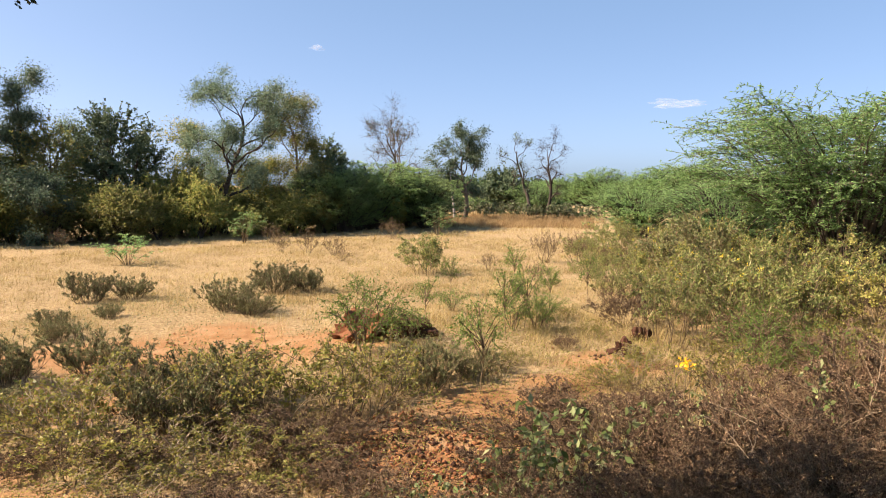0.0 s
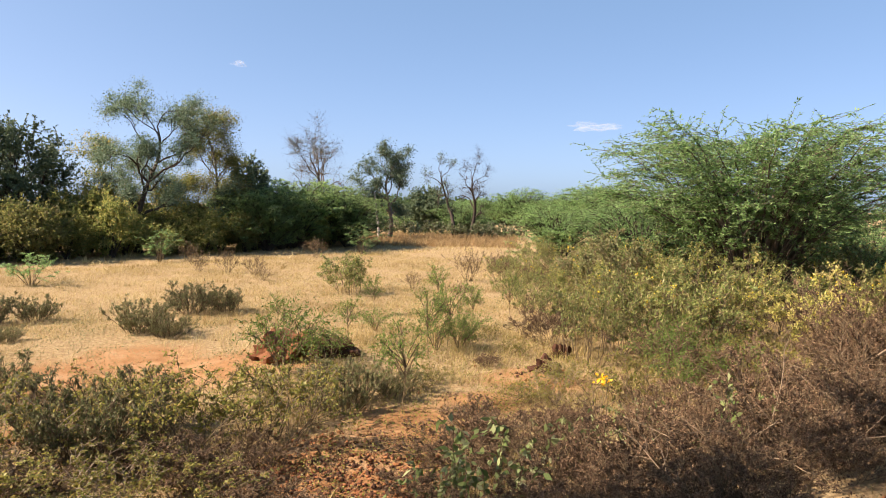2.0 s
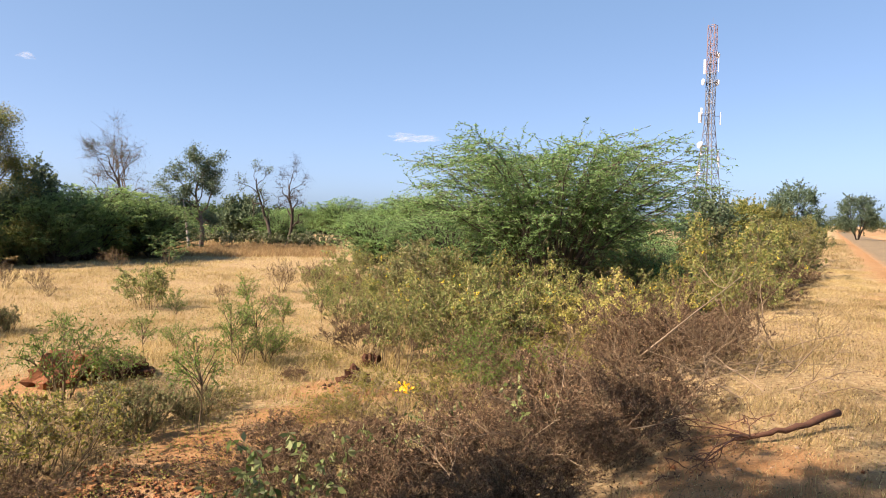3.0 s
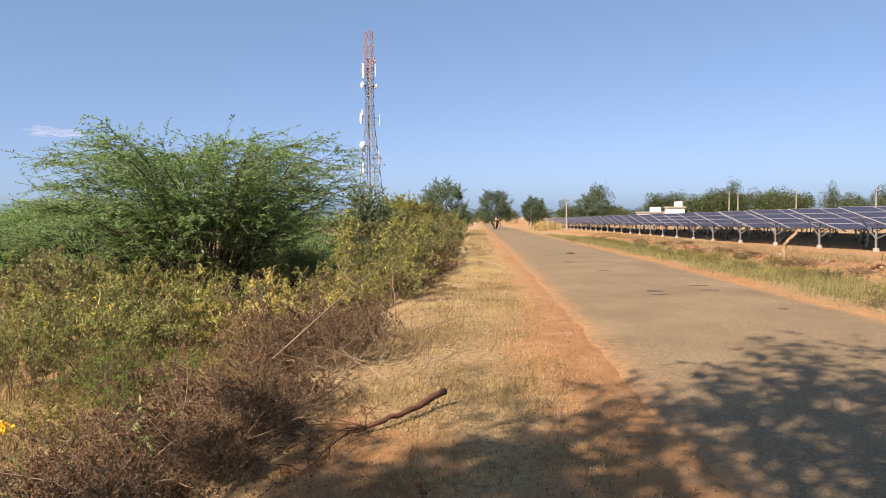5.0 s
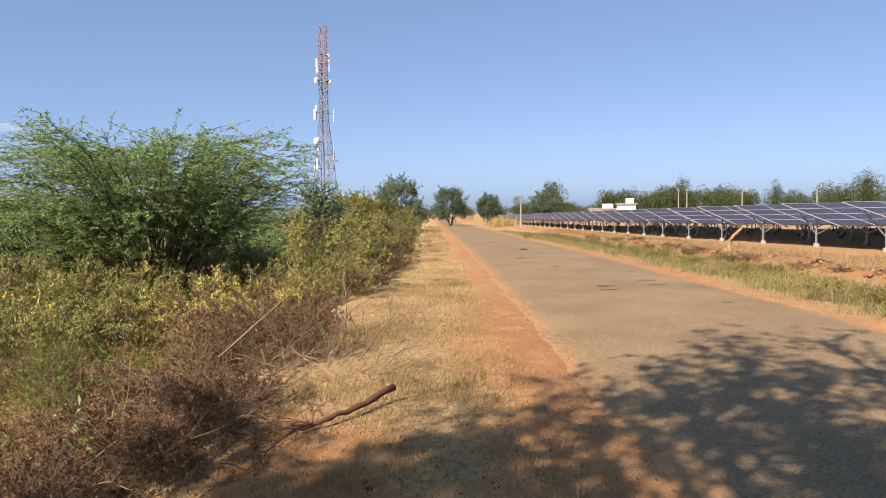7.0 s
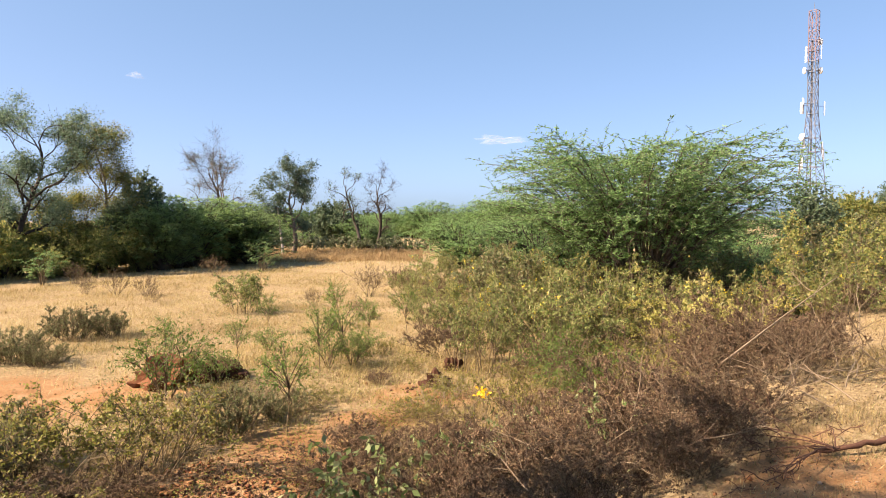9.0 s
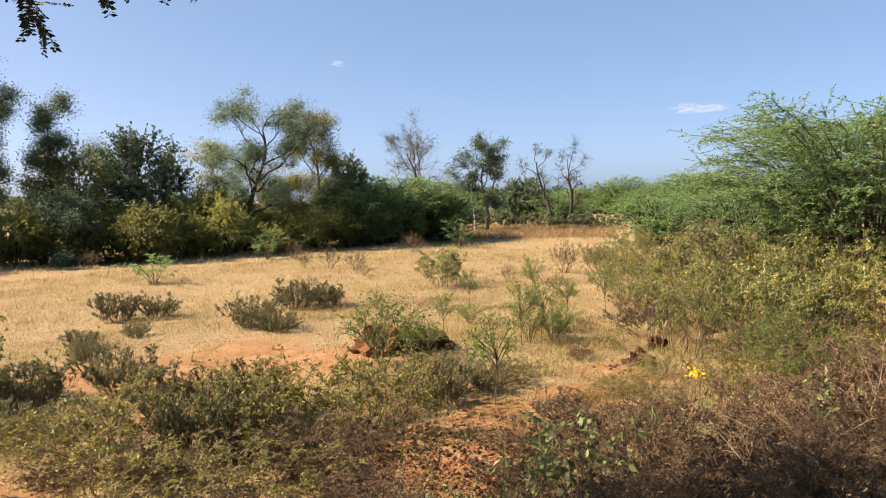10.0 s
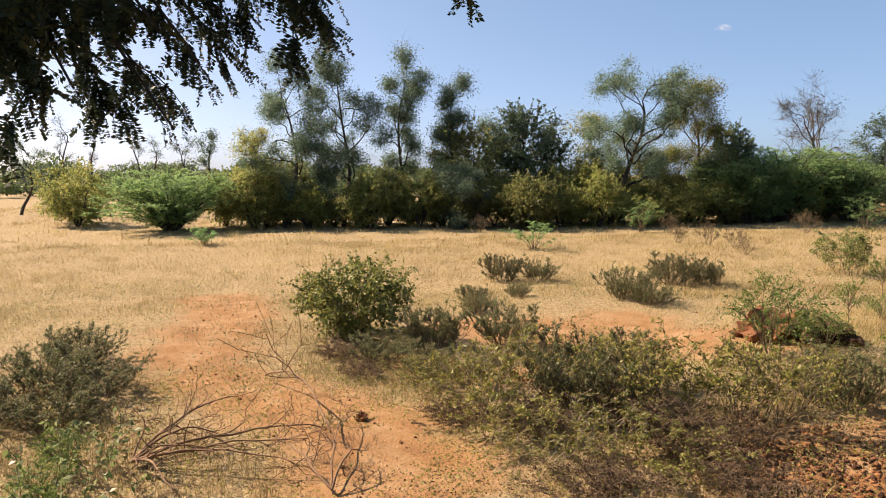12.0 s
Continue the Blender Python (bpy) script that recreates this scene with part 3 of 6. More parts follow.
# ---- ground and road ----
# bare red soil: place, radius, share
BARE = [(-12.3, 10.6, 1.0), (-11.4, 10.0, 1.0), (-10.5, 9.3, 1.0), (-9.6, 8.1, 1.1), (-8.7, 6.9, 1.1), (-7.6, 6.3, 1.0), (-6.6, 6.1, 1.0), (-5.6, 5.9, 1.1), (-4.6, 5.6, 1.1), (-3.7, 4.9, 1.2),
        (-3.0, 4.0, 1.0), (-5.0, 11.2, 1.5), (-4.0, 12.6, 1.3), (-6.3, 10.9, 0.9), (-2.6, 11.8, 1.2), (-1.6, 12.4, 1.1), (-0.2, 7.0, 1.2), (0.6, 8.6, 0.9), (0.3, 6.2, 0.8), (2.6, 10.6, 0.9),
        (1.6, 9.5, 0.7), (-4.3, 8.3, 0.7), (-5.6, 8.6, 0.7), (3.9, 3.6, 0.7), (3.2, 3.1, 0.8)]


def bare_share(x, y):
    s, n = sn(x, y)
    b = np.zeros_like(x)
    for px, py, r in BARE:
        b = np.maximum(b, 0.92 * np.exp(-(((x - px) ** 2 + (y - py) ** 2) / (r * r)) ** 1.2))
    b = np.maximum(b, 0.62 * step(-0.4, -1.7, n + 0.35 * hashed(x, y, 0.8, 21)) * step(-7.7, -6.9, n))
    b = np.maximum(b, 0.75 * np.exp(-((n + 12.0) / 1.4) ** 2) * step(8, 14, s))
    b = np.maximum(b, 0.45 * step(-14, -15, n) * step(-60, -30, n))
    b = np.maximum(b, 0.8 * np.exp(-((n - 0.6) / 0.4) ** 2) * step(7.5, 5.5, s) * step(2, 4, s))
    return np.clip(b + 0.12 * hashed(x, y, 0.35, 22), 0, 1)


def graded(lo, hi, fine, far, grow_by=1.16):
    c = list(np.arange(lo, hi, fine))
    d, v = fine, hi
    while v < far:
        c.append(v)
        d *= grow_by
        v += d
    c.append(far)
    d, v = fine, lo
    while v > -far:
        d *= grow_by
        v -= d
        c.append(v)
    return np.array(sorted(c))


def sheet(name, sv, nv, zf):
    S, N = np.meshgrid(sv, nv, indexing="ij")
    x, y = S * UR.x + N * NR.x, S * UR.y + N * NR.y
    v = np.stack([x, y, zf(x, y)], -1).reshape(-1, 3)
    idx = np.arange(S.size).reshape(S.shape)
    f = np.stack([idx[:-1, :-1], idx[1:, :-1], idx[1:, 1:], idx[:-1, 1:]], -1).reshape(-1, 4)
    return mesh_of(name, v, f, True), v


me, v = sheet("ground", graded(-8, 22, 0.12, 2600), graded(-9, 20, 0.12, 2600), height)
bare = me.attributes.new("bare", "FLOAT", "POINT")
bare.data.foreach_set("value", bare_share(v[:, 0], v[:, 1]).astype(np.float32))
me.materials.append(GROUND)
tagged(new("ground", me), "dry field of straw and red soil below a roadside bank", "ground", kind="structure")


def build_road():
    sv = np.concatenate([np.arange(-40, 40, 0.25), np.arange(40, 150, 1.0), np.arange(150, 420, 5.0)])
    cross = [(-6.75, -0.05), (-6.55, -0.008), (-6.1, 0.015), (-5.2, 0.035), (-4.3, 0.045), (-3.4, 0.035), (-2.6, 0.015), (-2.1, -0.008), (-1.9, -0.05)]
    wob = [hashed(sv, sv * 0 + q, 1.4, 40 + q) * 0.10 + hashed(sv, sv * 0 + q, 6.0, 50 + q) * 0.05 for q in (0, 1)]
    rows, dust = [], []
    for k, (n, z) in enumerate(cross):
        nn = n + (wob[0] if k < 2 else wob[1] if k > 6 else 0)
        rows.append(np.stack([sv * UR.x + nn * NR.x, sv * UR.y + nn * NR.y, z + fall(sv)], -1))
        dust.append(np.full(len(sv), {0: 0.85, 1: 0.65, 2: 0.25, 6: 0.3, 7: 0.6, 8: 0.85}.get(k, 0.0)))
    v = np.stack(rows, 1)
    idx = np.arange(v.shape[0] * v.shape[1]).reshape(v.shape[:2])
    f = np.stack([idx[:-1, :-1], idx[:-1, 1:], idx[1:, 1:], idx[1:, :-1]], -1).reshape(-1, 4)
    me = mesh_of("road", v.reshape(-1, 3), f[:, ::-1], True)
    a = me.attributes.new("dust", "FLOAT", "POINT")
    a.data.foreach_set("value", np.stack(dust, 1).ravel().astype(np.float32))
    me.materials.append(ASPHALT)
    return tagged(new("road", me), "narrow worn tar road with dusty red edges", "road", kind="structure")


road = build_road()


def road_patch(s, n, ls, ln, seed):
    """A dark sunken pothole patch, a low disc with a ragged edge."""
    r = np.random.default_rng(seed)
    k = 14
    ang = np.arange(k) * 2 * np.pi / k
    rr = 1 + 0.25 * r.normal(size=k)
    z = 0.046 - 0.03 * ((n + 4.3) / 1.7) ** 2
    pts = [(*xy(s + ls * rr[i] * math.cos(ang[i]), n + ln * rr[i] * math.sin(ang[i])), z) for i in range(k)]
    bm = bmesh.new()
    top = [bm.verts.new((px, py, pz + 0.004)) for px, py, pz in pts]
    low = [bm.verts.new((px, py, pz - 0.03)) for px, py, pz in pts]
    bm.faces.new(top)
    for i in range(k):
        bm.faces.new((low[i], low[(i + 1) % k], top[(i + 1) % k], top[i]))
    return bm


TAR = rough_mat("dark_tar_patch", (0.061, 0.048, 0.034), (0.095, 0.075, 0.054), 6.0, 0.9)
for i, (s, n, a, b) in enumerate([(15.4, -4.2, 0.13, 0.2), (14.7, -4.1, 0.07, 0.16), (16.6, -5.4, 0.07, 0.2), (15.6, -5.3, 0.09, 0.16), (21, -4.1, 0.12, 0.12), (25, -3.6, 0.2, 0.14), (31, -4.4, 0.25, 0.14), (12.6, -5.6, 0.06, 0.1)]):
    part("tar_patch", road_patch(s, n, a, b, i), TAR, road)

# ---- trees along the field edge ----
EDGE = "trees along the field edge"


def dense_tree(seed, tall, wide, low=0.12, clumps=55, leaves=30, size=1.1, leaf=(0.14, 0.075), r0=0.1, **more):
    return crowned(seed, tall, wide, low * tall, 3, clumps, size, 12, leaves, leaf, r0, 0.35, fork=0.3, **more)


for sd, x, y, h, w, lb, lw, bo, ti in [
    (101, -26.4, 27.3, 9.3, 5.4, "tall slender tree with thin grey-green crown and dark trunk", 0.32, 12, 0.0),
    (102, -24.7, 30.1, 10.1, 5.0, "tall airy tree with a light green crown", 0.42, 12, 0.03),
    (103, -22.4, 33.1, 9.7, 3.9, "slender tall tree with a narrow clumped crown", 0.5, 10, 0.02),
    (104, -20.4, 34.3, 8.4, 2.8, "thin tree with a small high crown", 0.62, 7, 0.0),
]:
    grow("tree", x, y, lb, "tree", EDGE, gnarled(sd, h, w, lw * 0.75, bo + 3, 4, 0.66, 210, r0=0.13, bow=0.9, tilt=ti), BARK_DARK, LEAF_ACACIA)
grow("tree", -19.0, 34.0, "yellowish bushy tree in the tree line", "tree", EDGE, dense_tree(105, 6.1, 4.2, clumps=34, leaves=18), BARK, LEAF_YELLOW)
grow("tree", -17.0, 37.2, "dense dark green broad tree in the tree line", "tree", EDGE, dense_tree(106, 6.9, 5.9, clumps=75), BARK_DARK, LEAF_DARK)
grow("tree", -11.7, 38.2, "tall dark-limbed tree with an open grey-green crown", "tree", EDGE, gnarled(107, 9.0, 6.6, 0.34, 15, 4, 0.66, 210, r0=0.2, bow=1.0), BARK_DARK, LEAF_ACACIA)
grow("tree", -9.2, 41.9, "light tree with a yellow-green crown", "tree", EDGE, gnarled(108, 8.2, 5.2, 0.3, 14, 4, 0.66, 210, r0=0.13), BARK, LEAF_YELLOW)
grow("tree", -7.0, 43.3, "small dense dark round-crowned tree", "tree", EDGE, dense_tree(109, 5.9, 2.9, 0.35, clumps=36, size=0.8), BARK_DARK, LEAF_DARK)
grow("tree", -4.0, 51.7, "almost leafless grey tree with fine branches", "tree", EDGE, gnarled(110, 9.2, 7.6, 0.3, 14, 6, 0.62, 8, r0=0.18, twigs=11), BARK, LEAF_ACACIA)
grow("tree", 1.7, 58.0, "leaning tree with a clumped green crown in the field", "tree", EDGE, gnarled(111, 7.9, 6.4, 0.4, 11, 4, 0.72, 120, (0.15, 0.085), 0.2, 1.0, 0.09, rise=(0.4, 1.0)), BARK, LEAF_ACACIA)
grow("tree", 7.6, 63.5, "bare crooked tree with a few leaves", "tree", EDGE, gnarled(112, 7.7, 5.2, 0.36, 7, 4, 0.55, 10, (0.14, 0.08), 0.19, 1.6, -0.05, 9, (0.6, 1.1)), BARK_DARK, LEAF_ACACIA)
grow("tree", 9.0, 63.4, "leaning leafless forked tree", "tree", EDGE, gnarled(113, 8.0, 5.8, 0.38, 8, 5, 0.6, 0, (0.1, 0.06), 0.2, 1.4, 0.14, 10, (0.6, 1.15)), BARK_DARK, None)
grow("dead_tree", 0.9, 57.0, "pale dead trunk standing in the field", "tree", "", (tubes(limbs(np.random.default_rng(1), np.array([[0, 0, -0.1]]), np.array([[-0.05, 0, 1.0]]), np.array([3.9]), 6, 0.05), np.linspace(0.12, 0.05, 6)[None], 7), None), BARK_PALE, None)
for sd, x, y, h, w, lv in [(121, -53.0, 28.1, 5.6, 3.0, 14), (122, -47.3, 28.1, 6.9, 2.4, 1), (123, -46.3, 29.7, 6.2, 2.2, 0), (124, -44.9, 31.8, 6.0, 2.0, 2), (125, -46.5, 34.6, 5.8, 2.0, 2),
                           (126, -38.8, 31.5, 5.4, 1.6, 2), (127, -34.0, 29.5, 5.5, 2.0, 10), (128, -37.5, 46.6, 6.5, 2.0, 8)]:
    grow("tree", x, y, "thin tree with sparse small leaves" if lv > 2 else "thin nearly leafless tree beyond the field", "tree", "thin trees beyond the field", gnarled(sd, h, w * 1.3, 0.45, 6, 4, 0.4, lv * 4, (0.11, 0.06), 0.13, 1.5, 0.0, 7, (0.6, 1.1)), BARK_DARK, LEAF_ACACIA)
grow("tree", 6.2, 74.7, "dark bushy tree behind the field trees", "tree", EDGE, dense_tree(129, 5.0, 5.6, clumps=50, leaf=(0.2, 0.12)), BARK_DARK, LEAF_DARK)
for i, (x, y, h, w) in enumerate([(-15.4, 42.3, 6.4, 4.2), (-11.3, 42.5, 4.6, 3.0), (-12.8, 40.0, 3.3, 3.0), (-8.1, 45.3, 3.7, 3.0), (-17.9, 31.2, 3.4, 3.0), (-3.8, 49.9, 3.0, 3.0), (-27.4, 26.2, 5.2, 3.2), (-25.4, 28.9, 3.4, 2.4), (-22.6, 31.4, 2.8, 2.6), (-20.6, 33.6, 4.2, 2.6), (-19.7, 36.9, 6.1, 3.6), (-14.2, 38.4, 4.0, 3.2), (-10.0, 40.6, 4.3, 3.2), (-8.2, 41.1, 4.0, 3.0)]):
    grow("tree", x, y, "leafy mid-height tree in the tree line", "tree", EDGE, gnarled(170 + i, h, w * 1.1, 0.12, 12, 4, 0.55, 105, (0.095, 0.055), 0.09, 0.8), BARK_DARK, (LEAF_THICKET, LEAF_ACACIA, LEAF_YELLOW)[i % 3])


# ---- thicket under the trees ----
def thicket_bush(seed, tall, wide, clumps=40, leaves=22, leaf=(0.11, 0.065)):
    return crowned(seed, tall, wide, 0.1, 7, clumps, 0.8, 12, leaves, leaf, 0.05, 0.4, fork=0.2, fill=0.35, crook=1.6)


THICK = "bushes of the thicket"
protos = []
for k, (lm, lb) in enumerate([(LEAF_THICKET, "olive leafy bush in the thicket"), (LEAF_THICKET, "bushy olive-brown thicket shrub"), (LEAF_YELLOW, "yellowing leafy thicket bush"), (LEAF_PROSOPIS_DARK, "dark feathery thorn bush")]):
    x, y = [(-27.0, 25.8), (-22.0, 28.9), (-14.5, 32.4), (-5.6, 40.8)][k]
    bits = thorn(140 + k, 3.2, 4.8, 100, 18, 18, low=0.12, start=0.2) if k == 3 else thicket_bush(140 + k, 2.9, 3.6)
    protos.append(grow("bush", x, y, lb, "bush", THICK, bits, BARK_DARK, lm, names=("branchwork", "foliage")))
trng = np.random.default_rng(9)
LINE = [(-30.0, 25.5), (-25.3, 27.0), (-20.0, 29.4), (-15.2, 32.2), (-12.0, 34.0), (-8.5, 37.2), (-5.0, 41.0), (-1.2, 44.5)]
for i in range(42):
    u = (i + 0.5) / 42 * (len(LINE) - 1)
    k = int(u)
    fx, fy = (LINE[k][q] + (LINE[k + 1][q] - LINE[k][q]) * (u - k) for q in (0, 1))
    back = 0.8 + (i % 3) * 1.7 + trng.uniform(-0.4, 0.4)
    x, y = fx - 0.4 * back, fy + 0.9 * back
    kind = int(trng.choice(4, p=[0.4, 0.25, 0.2, 0.15] if u < 4.4 else [0.32, 0.26, 0.16, 0.26]))
    again(protos[kind], x, y, trng.uniform(0, 360), trng.uniform(0.65, 1.1), trng.uniform(0.65, 1.3))
for x, y, w, h in [(-4.3, 43.7, 1.55, 0.86), (-1.2, 45.6, 1.3, 0.8), (-6.5, 41.6, 1.2, 0.95), (-2.5, 47.0, 1.4, 0.9)]:
    again(protos[3], x, y, trng.uniform(0, 360), w, h)
grow("bush", -37.6, 22.9, "round olive bush at the field edge", "bush", THICK, thicket_bush(151, 3.6, 5.2, 60), BARK_DARK, LEAF_THICKET, names=("branchwork", "foliage"))
grow("bush", -30.3, 23.4, "green feathery thorn bush at the field edge", "bush", THICK, thorn(152, 3.1, 8.6, 110, 26, 18, (0.13, 0.045), low=0.3, start=0.15), BARK_DARK, LEAF_PROSOPIS_DARK, names=("branchwork", "foliage"))
grow("bush", -40.5, 24.5, "olive bush at the field edge", "bush", THICK, thicket_bush(153, 2.6, 4.0), BARK_DARK, LEAF_THICKET, names=("branchwork", "foliage"))

# ---- big thorn bush by the road and the green masses round it ----
THORN = "thorn bushes by the road"
grow("thorn_tree", 10.3, 18.1, "large spreading feathery green thorn tree", "tree", THORN, thorn(160, 4.85, 9.8, 130, 36, 27, (0.092, 0.03), 0.05, 0.22, 0.46, 0.36, 0.06), BARK, LEAF_PROSOPIS)
low_thorn = grow("thorn_bush", 10.0, 25.3, "lower feathery green thorn bush", "bush", THORN, thorn(161, 3.0, 6.0, 110, 20, 14, low=0.12, start=0.2), BARK_DARK, LEAF_PROSOPIS, names=("branchwork", "foliage"))
for x, y, t, k, h in [(12.5, 27.0, 50, 0.95, 0.9), (15.6, 20.5, 200, 0.6, 1.0), (13.5, 15.8, 20, 0.45, 1.1), (18.5, 24.5, 80, 0.75, 1.0), (16.5, 17.5, 140, 0.5, 1.2), (11, 40, 10, 1.2, 0.8), (17, 44, 100, 1.3, 0.8), (24, 38, 230, 1.2, 0.9), (21, 52, 290, 1.4, 0.8), (33, 47, 15, 1.3, 0.95)]:
    again(low_thorn, x, y, t, k, h)
for i in range(9):
    a, d = radians(-9 + 13 * ((i * 0.618) % 1)), 74 + 24 * ((i * 0.381) % 1)
    again(low_thorn, -math.sin(a) * d, math.cos(a) * d, i * 40, 0.7 + 0.35 * ((i * 0.27) % 1), 0.8)
for i in range(16):
    a, d = radians(-7.5 - 15 * ((i * 0.618) % 1)), 72 + 60 * ((i * 0.381) % 1)
    again(low_thorn, math.sin(-a) * d, math.cos(a) * d, i * 77, 1.3 + 0.8 * ((i * 0.27) % 1), 0.8 + 0.2 * ((i * 0.7) % 1))
grow("tree", 22.7, 25.9, "small broad-leaved tree behind the verge shrubs", "tree", THORN, dense_tree(163, 4.6, 3.0, clumps=36, leaf=(0.13, 0.075), leaves=26), BARK, LEAF_DARK)
for sd, x, y, h, w, lm in [(164, 41.7, 43.8, 5.1, 5.0, LEAF_THICKET), (165, 55.0, 51.7, 7.2, 6.2, LEAF_ACACIA), (166, 48.0, 47.5, 4.6, 5.0, LEAF_YELLOW), (167, 93.4, 76.3, 7.4, 7.0, LEAF_ACACIA), (168, 121.4, 89.1, 6.8, 6.0, LEAF_ACACIA), (169, 127.9, 79.6, 7.4, 8.6, LEAF_ACACIA)]:
    grow("tree", x, y, "rounded green roadside tree in the distance", "tree", "roadside trees", dense_tree(sd, h, w, clumps=90, size=0.9, leaf=(0.15, 0.085), leaves=26), BARK_DARK, lm)


# ---- far woods ----
def woods(name, spots, seed, material, label, k=900, fine=1.0):
    """Far crowns, one sheet of stuff: each crown a cloud of leaf clumps on short trunks."""
    r = np.random.default_rng(seed)
    bufs = []
    for x, y, h, w in spots:
        mid = unit(r.normal(size=(18, 3)) + np.array([0, 0, 0.35])) * r.uniform(0.35, 0.85, (18, 1))
        dr = unit(r.normal(size=(k, 3)))
        p = mid[r.integers(18, size=k)] + dr * r.uniform(0.26, 0.4, (k, 1))
        p = p * np.array([w / 2, w / 2, h * 0.5]) + np.array([x, y, gz(x, y) + h * 0.5])
        p[:, 2] = np.maximum(p[:, 2], gz(x, y) + 0.1)
        sz = (0.042 * w + 0.12) * fine
        bufs.append(blades(p, r.normal(size=p.shape) + dr * 0.4, sz * r.uniform(0.6, 1.4, k), sz * 0.7, r))
    me = mesh_of(name, *join(*bufs))
    me.materials.append(material)
    return tagged(new(name, me), label, "woods", kind="stuff")


wr = np.random.default_rng(17)


def belt(a0, a1, d0, d1, count, h0, h1, wk=1.5):
    """Crowns between two bearings (degrees left of straight ahead) and two distances."""
    out = []
    for _ in range(count):
        a, d = radians(wr.uniform(min(a0, a1), max(a0, a1))), wr.uniform(d0, d1)
        h = wr.uniform(h0, h1)
        out.append((-math.sin(a) * d, math.cos(a) * d, h, h * wk * wr.uniform(0.8, 1.3)))
    return out


woods("far_woods", belt(-27, 8, 130, 260, 90, 3.5, 6.0, 1.9) + belt(-45, -25, 130, 260, 40, 3.5, 5.5), 31, leaf_mat("far_green_leaf", [(0.041, 0.075, 0.027), (0.061, 0.109, 0.037), (0.088, 0.143, 0.051)], 0.45), "distant green scrub woods beyond the field")
woods("far_woods", [(x, y, h * 1.28, w) for x, y, h, w in belt(-52.9, -54.6, 215, 245, 4, 5.5, 7.5, 1.2) + belt(-57.8, -59.0, 205, 215, 4, 8.0, 9.4, 0.8) + belt(-55.0, -61.0, 240, 300, 9, 4.5, 6.8, 1.2) + belt(-62.8, -65.2, 225, 245, 8, 6.0, 8.2, 0.9) + belt(-65.4, -74.0, 185, 215, 34, 5.4, 7.6, 1.2) + belt(-68.4, -69.1, 184, 188, 2, 9.2, 9.6, 0.45) + belt(-74.4, -75.3, 186, 190, 3, 6.8, 7.6, 0.5) + belt(-75.8, -90, 240, 290, 34, 6.5, 8.6, 1.1) + belt(-80.0, -81.2, 228, 234, 4, 9.8, 10.9, 0.6) + belt(-64, -44, 330, 480, 40, 4.5, 7.0, 1.9)], 32, leaf_mat("far_olive_leaf", [(0.048, 0.075, 0.031), (0.075, 0.102, 0.041), (0.102, 0.129, 0.054)], 0.45), "distant trees behind the solar field", 1700, 0.75)
woods("far_woods", belt(30, 75, 70, 130, 46, 1.8, 3.0, 2.4) + belt(28, 80, 170, 420, 60, 4.5, 8, 2.2), 33, leaf_mat("far_dull_leaf", [(0.054, 0.082, 0.031), (0.082, 0.116, 0.041), (0.116, 0.15, 0.061)], 0.45), "green scrub flats and far trees at the field's end")
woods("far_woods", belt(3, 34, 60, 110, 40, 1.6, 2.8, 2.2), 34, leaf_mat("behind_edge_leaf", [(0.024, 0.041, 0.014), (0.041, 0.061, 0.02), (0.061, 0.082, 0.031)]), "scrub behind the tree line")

# ---- shrubs of the field and the verge ----
def dry_shrub(seed, tall, wide, stems=26):
    """A brown twiggy shrub set with small dry seed heads."""
    return plant(seed, tall, wide, stems=stems, base=0.22, open_=0.5, wander=0.13, per=(5, 4, 3), low=0.2, spread=(0.45, 0.5, 0.6), length=(0.45, 0.5, 0.5),
                 lift=(0.08, 0.06, 0.03), r0=0.0045, leaves=11, leaf=(0.021, 0.013), leaf_way=0.9, sides=3)


def grey_shrub(seed, tall, wide):
    return plant(seed, tall, wide, stems=44, base=0.4, open_=0.6, wander=0.12, per=(5, 3, 3), low=0.08, spread=(0.4, 0.5, 0.6), length=(0.4, 0.45, 0.45),
                 lift=(0.12, 0.08, 0.03), r0=0.005, leaves=6, leaf=(0.032, 0.011), leaf_way=0.7, sides=3)


def olive_shrub(seed, tall, wide, leaves=3, leaf=(0.042, 0.026)):
    return plant(seed, tall, wide, stems=14, base=0.25, open_=0.65, wander=0.15, per=(5, 4, 3), low=0.2, spread=(0.55, 0.6, 0.7), length=(0.45, 0.5, 0.5),
                 lift=(0.06, 0.04, 0.0), r0=0.009, leaves=leaves, leaf=leaf, leaf_way=0.85, sides=3, hang=0.25)


def senna(seed, tall, wide, leaves=4, leaf=(0.062, 0.026)):
    return plant(seed, tall, wide, stems=16, base=0.25, open_=0.5, wander=0.14, per=(5, 4, 3), low=0.3, spread=(0.5, 0.6, 0.7), length=(0.4, 0.45, 0.5),
                 lift=(0.1, 0.05, 0.0), r0=0.011, leaves=leaves, leaf=leaf, leaf_way=0.75, sides=3)


def bloom(ob, tips, seed, share, count=6, size=0.03, tall=None):
    """Yellow flower heads at some of the twig tips."""
    r = np.random.default_rng(seed)
    ends = tips[:, -1]
    ends = ends[ends[:, 2] > np.percentile(ends[:, 2], 55)]
    pick = ends[r.uniform(size=len(ends)) < share]
    if not len(pick):
        return
    p = np.repeat(pick, count, 0) + r.normal(size=(len(pick) * count, 3)) * 0.02
    tagged(part("blossom", blades(p, r.normal(size=p.shape) + np.array([0, 0, 0.6]), size, size * 0.8, r), PETAL, ob, "yellow flower heads"), kind="stuff")


